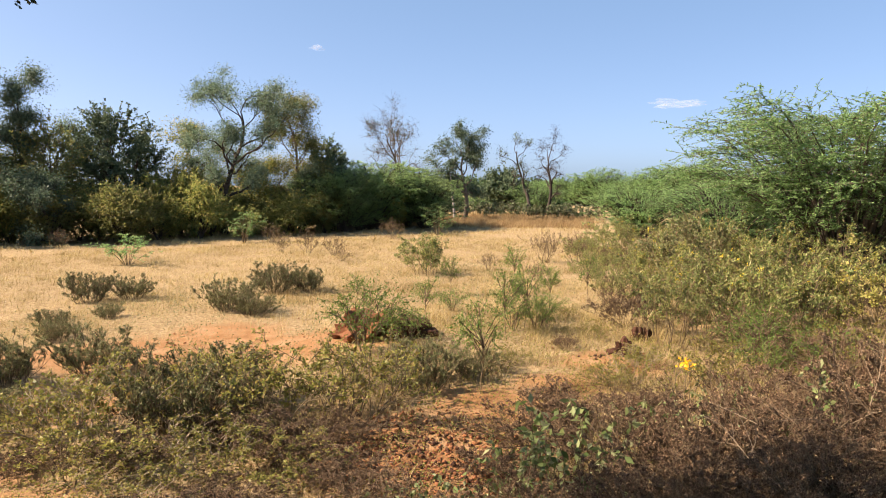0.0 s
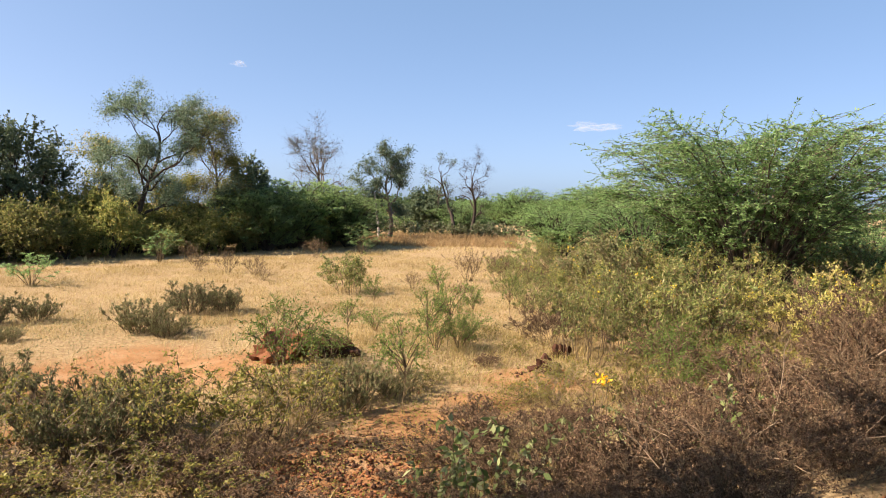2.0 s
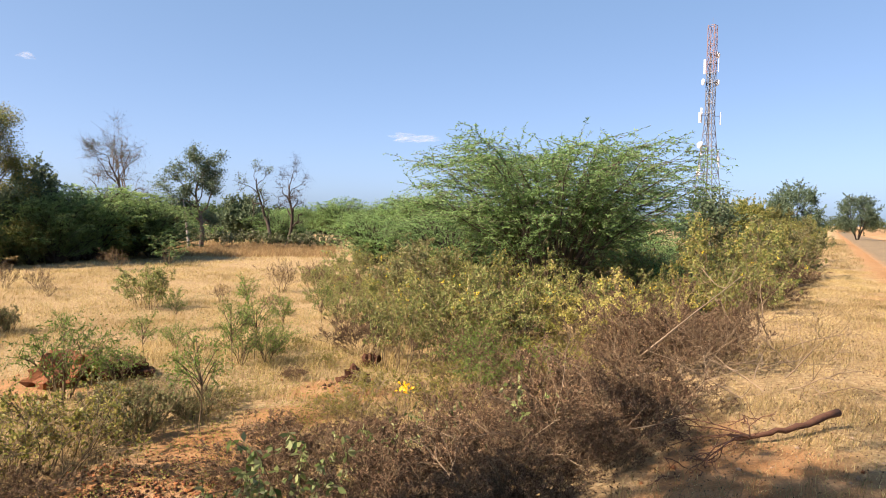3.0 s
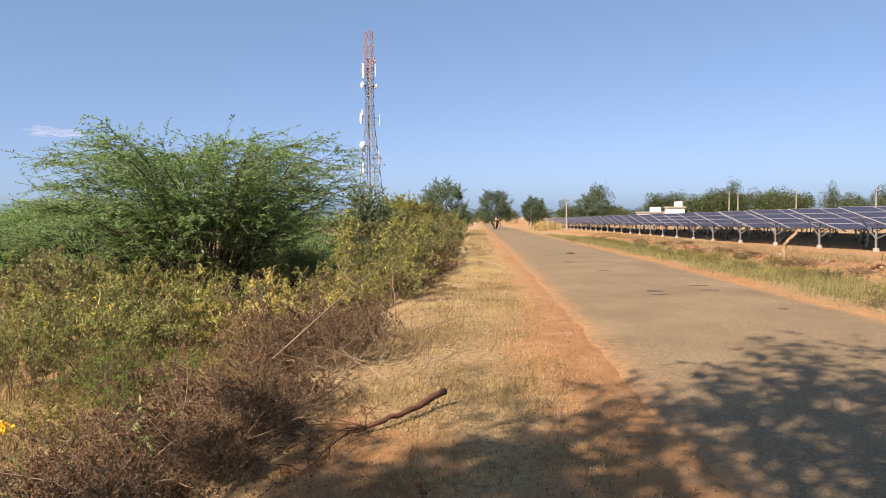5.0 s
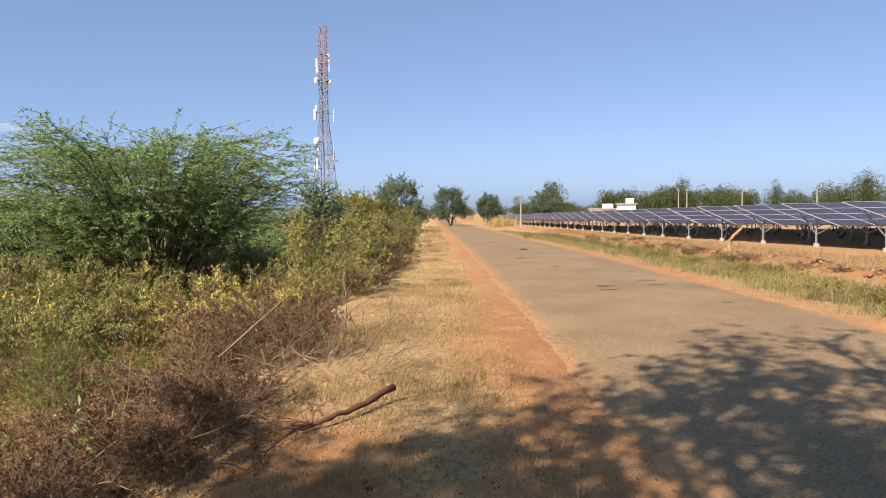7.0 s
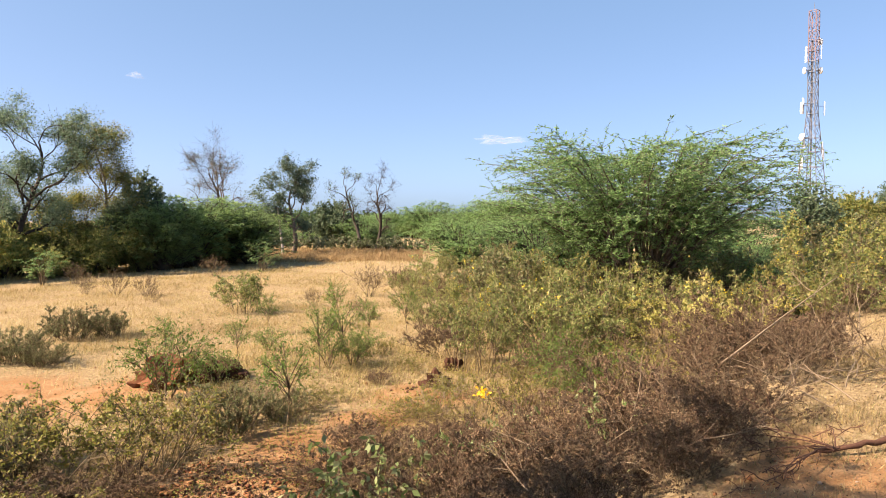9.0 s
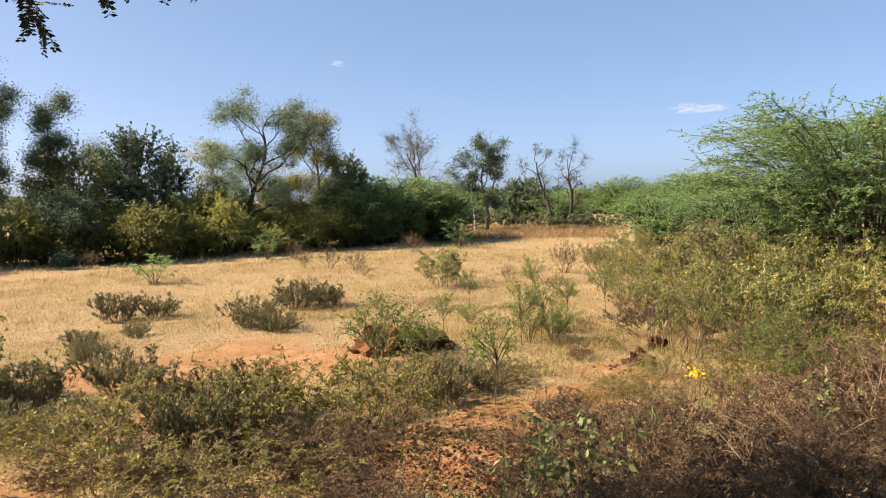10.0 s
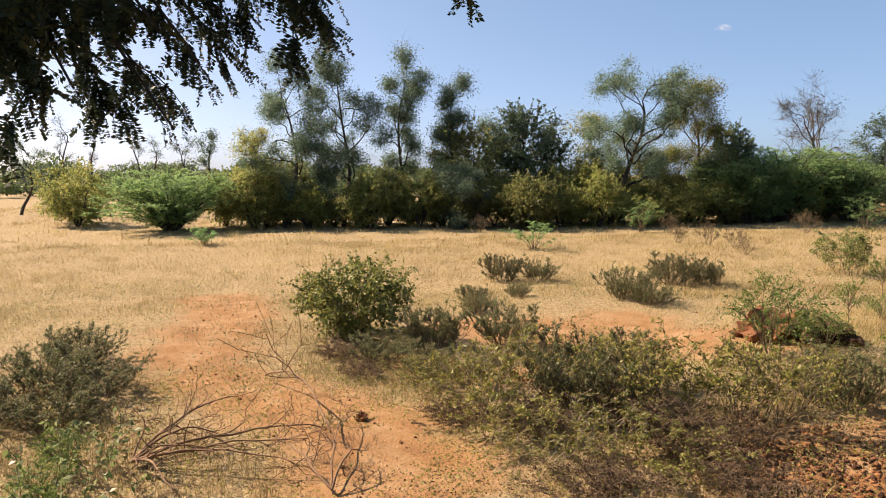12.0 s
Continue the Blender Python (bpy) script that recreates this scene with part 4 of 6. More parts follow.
def pods(ob, tips, seed, share):
    r = np.random.default_rng(seed)
    ends = tips[:, -1]
    pick = ends[r.uniform(size=len(ends)) < share]
    tagged(part("pod_growth", blades(pick, r.normal(size=pick.shape) * 0.3 + np.array([0, 0, 0.8]), 0.13, 0.022, r), POD, ob, "pale upright seed pods"), kind="stuff")


S_N = ("branchwork", "foliage")
DRY = [grow("dry_shrub", *xy(*p), "brown twiggy dry shrub covered in small seed heads", "shrub", "dry brown shrubs", dry_shrub(200 + i, (1.2, 0.85, 0.7, 0.8)[i], (1.7, 1.4, 1.3, 1.4)[i]), TWIG, LEAF_BROWN, names=("branchwork", "seed_growth"))
       for i, p in enumerate([(9.2, 1.7), (6.9, 2.0), (7.8, 3.2), (5.5, 2.7)])]
GREY = [grow("grey_shrub", x, y, "low grey-green bushy shrub on dry soil", "shrub", "grey-green field shrubs", grey_shrub(210 + i, 0.7, 1.1), TWIG, LEAF_GREY, names=S_N)
        for i, (x, y) in enumerate([(-7.97, 15.84), (-5.0, 10.1), (-4.55, 14.9)])]
OLIVE = [grow("olive_shrub", x, y, "straggly yellow-green shrub with thin stems", "shrub", "straggly field shrubs", olive_shrub(220 + i, 0.95, 1.7), (TWIG, TWIG, TWIG_PALE)[i], LEAF_OLIVE, names=S_N)
         for i, (x, y) in enumerate([(-1.9, 7.7), (-1.0, 8.0), (-3.6, 6.9)])]
SENNA = []
for i, (p, lm, lb) in enumerate([((11.9, 5.4), LEAF_SENNA, "leafy green shrub with yellow flowers"), ((13.5, 6.8), LEAF_SENNA, "green and brown roadside shrub with yellow flowers"), ((13.8, 3.9), LEAF_SENNA_YELLOW, "yellowing leafy roadside shrub")]):
    w, l, tips = senna(230 + i, 1.75, 2.1)
    ob = grow("flowering_shrub", *xy(*p), lb, "shrub", "roadside flowering shrubs", (w, l), TWIG, lm, names=S_N)
    bloom(ob, tips, 240 + i, 0.022 if i < 2 else 0.014, size=0.034)
    pods(ob, tips, 250 + i, 0.05)
    SENNA.append(ob)

TALL = [grow("verge_shrub", *xy(*p), "tall olive and brown leafy shrub beside the road verge", "shrub", "tall verge shrubs", olive_shrub(260 + i, 2.2, 2.3, 7, (0.06, 0.035)), TWIG, (LEAF_THICKET, LEAF_GREY)[i], names=S_N) for i, p in enumerate([(16.5, 1.6), (19.5, 1.9)])]
pr = np.random.default_rng(61)


def outside(s, n):
    """Past the ragged edge of the shrub belt, in the open straw."""
    return n > 5.6 + max(0.0, s - 8.5) * 0.92


def edge_size(s, n):
    """Shrubs are lower towards the open straw."""
    return min(1.0, max(0.5, 0.6 + 0.13 * (5.6 + max(0.0, s - 8.5) * 0.92 - n)))


def strew(proto, s0, s1, n0, n1, gap, lo, hi, taken, sag=(0.85, 1.15), off=outside):
    """Copies of the given shrubs over a stretch of the verge, each clear of the last."""
    tries = int((s1 - s0) * (n1 - n0) / gap**2 * 3)
    for _ in range(tries):
        s, n = pr.uniform(s0, s1), pr.uniform(n0, n1)
        if any((s - a) ** 2 + (n - b) ** 2 < gap**2 for a, b in taken) or (off and off(s, n)):
            continue
        taken.append((s, n))
        again(proto[pr.integers(len(proto))], *xy(s, n), pr.uniform(0, 360), pr.uniform(lo, hi) * (edge_size(s, n) if off else 1.0), pr.uniform(*sag))


taken = [(9.2, 1.7), (6.9, 2.0), (7.8, 3.2), (5.5, 2.7), (11.9, 5.4), (13.5, 6.8), (13.8, 3.9), (16.5, 1.6), (19.5, 1.9)]
strew(DRY, 3.6, 7.8, 1.1, 3.5, 0.48, 0.5, 0.75, taken)
strew(DRY, 7.6, 13.5, 1.0, 2.9, 0.8, 0.62, 0.95, taken)
strew(DRY, 5.5, 8.5, 3.2, 5.0, 0.7, 0.34, 0.48, taken)
strew(DRY, 11, 22, 3.6, 8.5, 1.7, 0.9, 1.25, taken)
strew(SENNA[:2] + TALL + [DRY[0]], 10.5, 26, 4.2, 8.5, 1.25, 0.75, 1.1, taken)
strew(SENNA[2:], 12.0, 20, 2.2, 4.4, 1.5, 0.65, 0.9, taken)
strew(SENNA[:2] + OLIVE[:2] + [DRY[0], SENNA[0]], 10.5, 25, 6.0, 17, 1.15, 0.75, 1.05, taken)
strew(SENNA[:2] + [DRY[0]] + TALL, 14, 46, 0.9, 7.0, 1.6, 0.75, 1.05, taken)
strew(SENNA[:2], 24, 50, 7.0, 14, 2.6, 0.7, 1.1, taken)
strew(TALL, 12, 44, 0.9, 3.2, 1.5, 0.8, 1.1, taken)
strew(DRY, 13, 30, 0.6, 1.6, 0.9, 0.7, 1.0, taken)
strew(OLIVE, 8, 15, 2.8, 6.0, 0.9, 0.6, 0.9, taken)
strew(OLIVE + GREY[:1], 9, 21, 4.5, 15, 1.15, 0.4, 0.65, taken, off=lambda s, n: not 0 < n - 5.6 - max(0.0, s - 8.5) * 0.92 < 1.8)

# shrubs under the thorn tree's edge
for k, s, n, t, c in [(0, 17.3, 3.6, 20, 1.15), (1, 16.4, 5.2, 90, 1.2), (2, 15.2, 3.3, 200, 1.1), (0, 18.8, 4.6, 300, 1.2), (1, 14.6, 5.6, 140, 1.1), (0, 15.6, 7.4, 60, 1.2), (2, 18.0, 2.7, 110, 1.2), (1, 13.2, 6.2, 10, 1.1)]:
    again(SENNA[k], *xy(s, n), t, c * 0.8, 0.95)
# placed field shrubs
for k, x, y, t, c, h in [(1, -7.2, 16.3, 40, 0.8, 1.0), (2, -6.7, 14.0, 70, 0.5, 0.9), (0, -7.2, 12.9, 10, 0.6, 0.9), (1, -4.2, 17.6, 150, 1.2, 0.9), (0, -3.4, 17.9, 95, 0.9, 0.9), (2, -3.9, 14.5, 5, 0.8, 0.8),
                         (0, -5.9, 9.3, 45, 1.0, 1.0), (1, -2.8, 7.4, 15, 1.1, 1.2), (2, -0.3, 9.3, 65, 1.0, 1.0), (0, 0.4, 9.9, 200, 0.7, 0.8), (1, -2.4, 8.3, 320, 0.9, 1.1), (2, -6.7, 12.1, 100, 0.6, 0.9),
                         (0, -9.0, 4.9, 20, 1.0, 0.8), (1, -8.3, 5.0, 140, 0.95, 0.75), (2, -7.7, 4.2, 250, 1.0, 0.7), (0, -9.7, 5.6, 310, 1.0, 0.8), (1, -6.2, 8.2, 80, 0.8, 0.8), (2, -5.3, 8.0, 10, 0.7, 0.8), (0, -8.8, 3.8, 60, 1.1, 0.75)]:
    again(GREY[k], x, y, t, c, h)
for k, x, y, t, c, h in [(1, -2.9, 8.4, 60, 0.9, 0.9), (2, -0.9, 9.4, 100, 0.7, 0.8), (0, -4.0, 7.2, 200, 0.8, 0.8), (1, -3.2, 6.2, 10, 0.8, 0.7), (0, -4.9, 7.4, 300, 0.6, 0.7), (2, -2.2, 6.4, 40, 0.8, 0.7), (1, -1.4, 6.2, 160, 0.7, 0.6),
                         (0, -3.0, 9.2, 250, 0.6, 0.8), (2, -6.3, 9.0, 5, 0.6, 0.8), (1, 2.2, 9.4, 330, 0.5, 0.6), (0, 0.9, 10.4, 30, 0.5, 0.6), (2, -2.6, 5.7, 90, 0.6, 0.6)]:
    again(OLIVE[k], x, y, t, c, h)
for k, x, y, t, c, h in [(1, 1.4, 8.0, 20, 0.75, 0.85), (1, 2.1, 7.4, 100, 0.8, 0.8), (2, 1.0, 7.3, 200, 0.75, 0.8), (3, 2.5, 8.3, 300, 0.6, 0.7), (2, 0.6, 6.4, 60, 0.6, 0.7), (1, -0.9, 6.0, 150, 0.65, 0.6), (2, -1.8, 5.4, 250, 0.7, 0.6), (3, 2.0, 11.5, 200, 0.35, 0.9),
                         (1, -0.4, 5.3, 30, 0.7, 0.6), (2, 1.6, 5.6, 330, 0.8, 0.7), (3, 2.4, 6.3, 120, 0.9, 0.8), (2, -2.2, 7.1, 10, 0.7, 0.8), (3, -1.5, 6.7, 70, 0.75, 0.75), (1, -2.9, 6.3, 140, 0.6, 0.7), (3, -3.2, 7.7, 210, 0.6, 0.8), (2, -3.9, 6.3, 290, 0.5, 0.7),
                         (1, -1.0, 7.2, 35, 0.6, 0.7), (2, -6.8, 7.9, 20, 0.5, 0.7), (3, -5.9, 7.4, 80, 0.5, 0.6)]:
    again(DRY[k], x, y, t, c, h)

w, l, tips = crowned(301, 1.4, 2.35, 0.1, 10, 80, 0.42, 11, 11, (0.06, 0.042), 0.016, 0.5, fork=0.15, fill=0.5, hang=0.3, leaf_way=0.85)
grow("round_bush", -7.55, 9.3, "round leafy dark green bush on bare soil", "bush", "", (w, l), TWIG, leaf_mat("round_bush_leaf", [(0.068, 0.088, 0.024), (0.116, 0.139, 0.037), (0.19, 0.197, 0.054), (0.286, 0.258, 0.075)], 0.4), names=S_N)
w, l, tips = crowned(302, 1.15, 1.9, 0.3, 6, 30, 0.42, 8, 7, (0.065, 0.02), 0.018, 0.55, fork=0.2, fill=0.5, hang=0.1, leaf_way=0.6)
fresh = grow("green_shrub", -1.25, 11.2, "fresh green feathery shrub beside a red mound", "shrub", "green field shrubs", (w, l), TWIG, LEAF_FRESH, names=S_N)
again(fresh, -5.95, 3.05, 60, 0.36, 1.0), again(fresh, -5.5, 2.7, 150, 0.32, 1.0), again(fresh, -6.4, 3.5, 260, 0.34, 1.1)
for along_s, off_n, t, c in [(9.6, 4.4, 20, 0.55), (10.4, 4.9, 110, 0.7), (10.7, 3.9, 200, 0.65), (11.4, 5.2, 60, 0.75)]:
    again(fresh, *xy(along_s, off_n), t, c, 1.05)
again(fresh, 1.3, 12.9, 100, 0.55, 1.1), again(fresh, 1.75, 13.0, 40, 0.5, 1.1), again(fresh, -0.6, 12.0, 210, 0.6, 0.9), again(fresh, 2.1, 14.2, 300, 0.55, 0.9), again(fresh, 0.2, 15.2, 300, 0.5, 0.9)
w, l, tips = crowned(303, 1.3, 0.95, 0.5, 1, 15, 0.3, 7, 11, (0.045, 0.014), 0.011, 0.05, fork=0.6, hang=0.15, leaf_way=0.6)
sap = grow("sapling", 0.5, 9.05, "slender young tree with fresh green leaves", "sapling", "saplings in the field", (w, l), TWIG, LEAF_FRESH)
for x, y, t, c in [(1.12, 12.44, 140, 0.95), (1.55, 13.2, 20, 1.0), (-0.3, 13.4, 250, 0.75), (2.4, 15.8, 80, 0.8), (0.2, 17.5, 310, 0.8), (3.4, 16.4, 190, 0.9), (-1.9, 15.6, 100, 0.6), (1.9, 18.9, 30, 0.9)]:
    again(sap, x, y, t, c)
w, l, tips = olive_shrub(304, 1.25, 2.6, 4, (0.07, 0.035))
grow("green_shrub", -0.5, 21.4, "leafy yellow-green shrub in the straw", "shrub", "green field shrubs", (w, l), TWIG, LEAF_SENNA, names=S_N)
w, l, tips = plant(305, 1.2, 1.4, stems=18, base=0.1, open_=0.45, per=(4, 3, 3), r0=0.008, leaves=1, leaf=(0.03, 0.02), sides=3, lift=(0.1, 0.08, 0.05), spread=(0.4, 0.5, 0.5))
drystem = grow("dry_shrub_tuft", 3.65, 25.1, "upright tuft of dry reddish stems", "shrub", "dry stem tufts", (w, l), TWIG, LEAF_BROWN, names=S_N)
for x, y, t, c in [(-5.4, 28.3, 50, 0.8), (-4.2, 27.2, 120, 0.7), (-6.6, 28.8, 10, 0.7), (1.5, 23.0, 200, 0.5), (5.2, 27.5, 90, 0.8), (-8, 33, 30, 0.8), (-2.6, 36, 70, 0.9), (-16, 29.5, 70, 0.7), (-3.5, 24.5, 60, 0.45), (2.6, 19.6, 10, 0.5)]:
    again(drystem, x, y, t, c)
w, l, tips = plant(311, 1.35, 1.3, stems=9, base=0.3, open_=0.35, per=(3, 2, 2), low=0.35, r0=0.014, leaves=2, leaf=(0.2, 0.13), sides=3)
PALE = grow("pale_weed", 4.0, 58.5, "pale broad-leaved weed at the end of the field", "shrub", "pale weeds", (w, l), TWIG, leaf_mat("pale_weed_leaf", [(0.073, 0.098, 0.037), (0.117, 0.142, 0.065), (0.206, 0.21, 0.139)], 0.3), names=S_N)
for sd, x, y, h, wd in [(306, -10.6, 23.7, 1.05, 2.4), (307, -22.7, 18.9, 0.7, 1.6), (308, -9.3, 33.0, 1.5, 2.0), (309, -0.3, 38.5, 1.6, 2.6)]:
    grow("thorn_sapling", x, y, "small feathery thorn sapling in straw grass", "sapling", "thorn saplings", thorn(sd, h, wd, 14, 9, 14, (0.09, 0.024), 0.015, 0.28, 0.3, 0.3), TWIG, LEAF_PROSOPIS, names=S_N)
for ob in [q for q in scene.objects if q.name.split(".")[0] == "thorn_sapling"]:
    for q in ob.children:
        tagged(q, kind="stuff")


for i in range(34):
    a, d = radians(6 - 19 * ((i * 0.618) % 1)), 61 + 9 * ((i * 0.381) % 1)
    again(PALE, -math.sin(a) * d, math.cos(a) * d, i * 50, 0.6 + 0.5 * ((i * 0.27) % 1))


# ---- broad-leaved climbers at the foot of the bank ----
def climber(seed, spread, tall, count):
    r = np.random.default_rng(seed)
    a = r.uniform(0, 2 * np.pi, 14)
    st = np.stack([np.cos(a) * spread * 0.35, np.sin(a) * spread * 0.35, np.zeros(14)], -1)
    lines = limbs(r, st, np.stack([np.cos(a) * 0.5, np.sin(a) * 0.5, np.full(14, 1.0)], -1), np.full(14, tall * 1.2), 6, 0.35, -0.05)
    p, t = along(r, lines, count)
    lf = blades(p, t * 0.3 + r.normal(size=t.shape) * 0.6 + np.array([0, 0, -0.7]), 0.105 * r.uniform(0.6, 1.2, len(p)), 0.046 * r.uniform(0.8, 1.2, len(p)), r, 0.25)
    return tubes(lines, np.full((14, 6), 0.004), 3), lf


clim = grow("climber", 1.15, 6.2, "green climber with broad drooping leaves over dry shrubs", "climber", "climbers on the bank", climber(320, 0.9, 0.8, 26), TWIG, LEAF_CLIMBER, names=S_N)
for q in clim.children:
    tagged(q, kind="stuff")
for x, y, t, c, h in [(0.5, 5.75, 120, 0.7, 0.9), (2.15, 7.1, 50, 0.6, 1.3), (3.0, 7.2, 200, 0.55, 1.5), (0.9, 5.2, 80, 0.7, 0.7), (3.6, 6.2, 300, 0.6, 1.6), (-5.6, 2.9, 10, 0.7, 1.0), (-6.3, 3.6, 100, 0.7, 0.9), (-0.2, 5.2, 250, 0.5, 0.8)]:
    again(clim, x, y, t, c, h)
w, l, tips = plant(322, 0.75, 0.6, stems=4, base=0.08, open_=0.35, per=(3, 2, 2), r0=0.006, leaves=2, leaf=(0.035, 0.02), sides=3)
flo = grow("yellow_flower", 2.72, 7.75, "bright yellow flower cluster on a thin plant", "flower", "", (w, l), TWIG, LEAF_OLIVE, names=S_N)
fr = np.random.default_rng(5)
pp = fr.normal(size=(44, 3)) * np.array([0.045, 0.045, 0.035]) + np.array([0, 0, 0.78])
part("blossom", blades(pp, fr.normal(size=pp.shape), 0.04, 0.032, fr), PETAL_ORANGE, flo, "bright yellow petals")


# ---- mounds, stumps, stones ----
def lump(seed, rx, ry, rz, rough=0.25, sub=3):
    bm = bmesh.new()
    bmesh.ops.create_icosphere(bm, subdivisions=sub, radius=1.0)
    off = Vector((seed * 3.1, seed * 1.7, seed * 0.9))
    for q in bm.verts:
        k = 1 + rough * noise.noise(q.co * 1.4 + off) + rough * 0.6 * noise.noise(q.co * 4 + off)
        q.co = Vector((q.co.x * rx * k, q.co.y * ry * k, q.co.z * rz * k))
    return bm


DARK_EARTH = rough_mat("dark_dug_earth", (0.041, 0.019, 0.012), (0.116, 0.051, 0.027), 9.0, 0.95, bump=0.9, dist=0.02)
for nm, x, y, rx, rz, mt, lb in [("earth_mound", -1.35, 12.6, 0.55, 0.42, RED_EARTH, "red termite mound behind a green shrub"), ("earth_mound", -0.65, 12.5, 0.42, 0.3, DARK_EARTH, "dark crumbling earth mound"),
                                 ("earth_mound", 2.92, 11.2, 0.2, 0.2, DARK_EARTH, "small dark heap of dug earth"), ("earth_mound", 3.55, 12.4, 0.15, 0.16, DARK_EARTH, "small dark heap of dug earth"), ("stone", -4.75, 5.88, 0.07, 0.07, RED_EARTH, "reddish stone lying on bare soil")]:
    ob = new(nm)
    ob.matrix_world = pose(x, y, gz(x, y))
    tagged(ob, lb, nm.replace("_", " ").split()[-1])
    part("body", lump(x + y, rx, rx * 0.8, rz, 1.1, 4), mt, ob)


def clods(name, count, spot, size, material, label, seed, sub=1):
    """Loose lumps joined into one piece of stuff."""
    r = np.random.default_rng(seed)
    proto = []
    for k in range(5):
        bm = lump(k + seed, 1, 0.8, 0.6, 0.95, sub)
        bm.verts.ensure_lookup_table()
        proto.append((np.array([q.co[:] for q in bm.verts]), np.array([[q.index for q in f.verts] for f in bm.faces])))
        bm.free()
    bufs = []
    for _ in range(count):
        x, y = spot(r)
        v, f = proto[r.integers(5)]
        s = size * np.exp(min(r.normal() * 0.5, 0.8))
        a = r.uniform(0, 6.3)
        rot = np.array([[math.cos(a), -math.sin(a), 0], [math.sin(a), math.cos(a), 0], [0, 0, 1]])
        bufs.append((v @ rot.T * s + np.array([x, y, gz(x, y) + s * 0.25]), f))
    me = mesh_of(name, *join(*bufs))
    me.materials.append(material)
    return tagged(new(name, me), label, name.split("_")[-1], kind="stuff")


clods("soil_clods", 1700, lambda r: (r.normal(-0.1, 0.75), r.normal(6.9, 0.7)), 0.016, RED_EARTH, "loose red clods on dug soil", 71)
clods("soil_clods", 800, lambda r: (r.normal(0.0, 0.6), r.normal(6.7, 0.55)), 0.019, DARK_EARTH, "dark clods on dug soil", 76)
clods("soil_clods", 500, lambda r: BARE[r.integers(len(BARE))][:2] + r.normal(size=2) * 0.8, 0.014, RED_EARTH, "scattered crumbs of red soil", 72)
clods("soil_clods", 60, lambda r: (r.normal(2.95, 0.3), r.normal(11.15, 0.25)), 0.025, DARK_EARTH, "dark crumbs round a dug heap", 77)
clods("rubble_heap", 420, lambda r: xy(r.uniform(13, 75), r.normal(-11.7, 0.45)), 0.05, STONE, "stones and broken earth heaped along the road's far side", 73)
clods("rubble_heap", 420, lambda r: xy(r.uniform(13, 70), r.normal(-11.8, 0.7)), 0.06, RED_EARTH, "red earth lumps along the far side", 74)
clods("shoulder_gravel", 900, lambda r: xy(r.uniform(1, 22), r.uniform(-2.1, 0.4)), 0.011, STONE, "loose gravel on the road shoulder", 75)


WOOD_DARK = rough_mat("reddish_dead_wood", (0.061, 0.027, 0.017), (0.136, 0.068, 0.041), 10.0)


# ---- log, dead branches, stake ----
def knotty(name, pts, r0, r1, material, label, category, seed=1, fork=0, slim=1.0):
    r = np.random.default_rng(seed)
    pts = np.array(pts, float)
    u = np.linspace(0, len(pts) - 1, 14)
    i = np.minimum(u.astype(int), len(pts) - 2)
    line = pts[i] + (pts[i + 1] - pts[i]) * (u - i)[:, None] + r.normal(size=(14, 3)) * min(r0 * 0.35, 0.014)
    o = line[0].copy()
    ob = new(name)
    ob.matrix_world = pose(*o)
    tagged(ob, label, category)
    L, R = (line - o)[None], np.linspace(r0, r1, 14)[None]
    v, f = tubes(L, R * r.uniform(0.85, 1.15, (1, 14)), 8)
    cap = np.array([[0, 7, 6, 5], [0, 5, 4, 3], [0, 3, 2, 1]])
    n = len(v) - 8
    part("body", (v, np.concatenate([f, cap, cap[:, ::-1] + n])), material, ob)
    if fork:
        b, rb = shoots(r, L, R * slim, fork, 0.25 if slim < 1 else 0.05, 0.95, 0.7, 0.45, 6, 0.2, 0.0 if slim < 1 else 0.05)
        c, rc = shoots(r, b, rb, 4, 0.2, 1.0, 0.7, 0.5, 5, 0.2, 0.02)
        tagged(part("twig_growth", join(tubes(b, np.maximum(rb, 0.004), 5), tubes(c, np.maximum(rc, 0.003), 4)), material, ob), kind="stuff")
    return ob


def fallen_bough(name, base, tips, lift, r0, material, label, seed, kids=6):
    """A dead bough on the ground: crooked limbs fan out from one foot, with finer twigs on them."""
    r = np.random.default_rng(seed)
    ob = thing(name, *base, label, "branch", "dead boughs")
    tip = np.array(tips, float) - np.array(base)
    u = np.linspace(0, 1, 10)[None, :, None]
    lines = tip[:, None] * u + np.array([0, 0, 1.0]) * lift * 4 * u * (1 - u) * r.uniform(0.4, 1.3, (len(tip), 1, 1))
    reach = np.linalg.norm(tip, axis=-1)[:, None, None]
    lines = lines + np.cumsum(r.normal(size=lines.shape) * np.array([1, 1, 0.5]), 1) * 0.022 * reach * np.sqrt(u)
    rad = np.linspace(1, 0.3, 10)[None] * r0 * r.uniform(0.6, 1.1, (len(tip), 1))
    for l, q in zip(lines, rad):
        part("limb", tubes(l[None], q[None], 6), material, ob)
    b, rb = shoots(r, lines, rad, kids, 0.2, 1.0, 0.8, 0.35, 6, 0.38, 0.03)
    c, rc = shoots(r, b, rb, 3, 0.2, 1.0, 0.9, 0.5, 5, 0.38, 0.0)
    o = np.array(base)
    for q in (b, c):
        w = q + o
        q[..., 2] = np.maximum(w[..., 2], height(w[..., 0], w[..., 1]) + 0.01) - o[2]
    tagged(part("twig_growth", join(tubes(b, np.maximum(rb, 0.0035), 4), tubes(c, np.maximum(rc, 0.0025), 3)), material, ob), kind="stuff")
    return ob


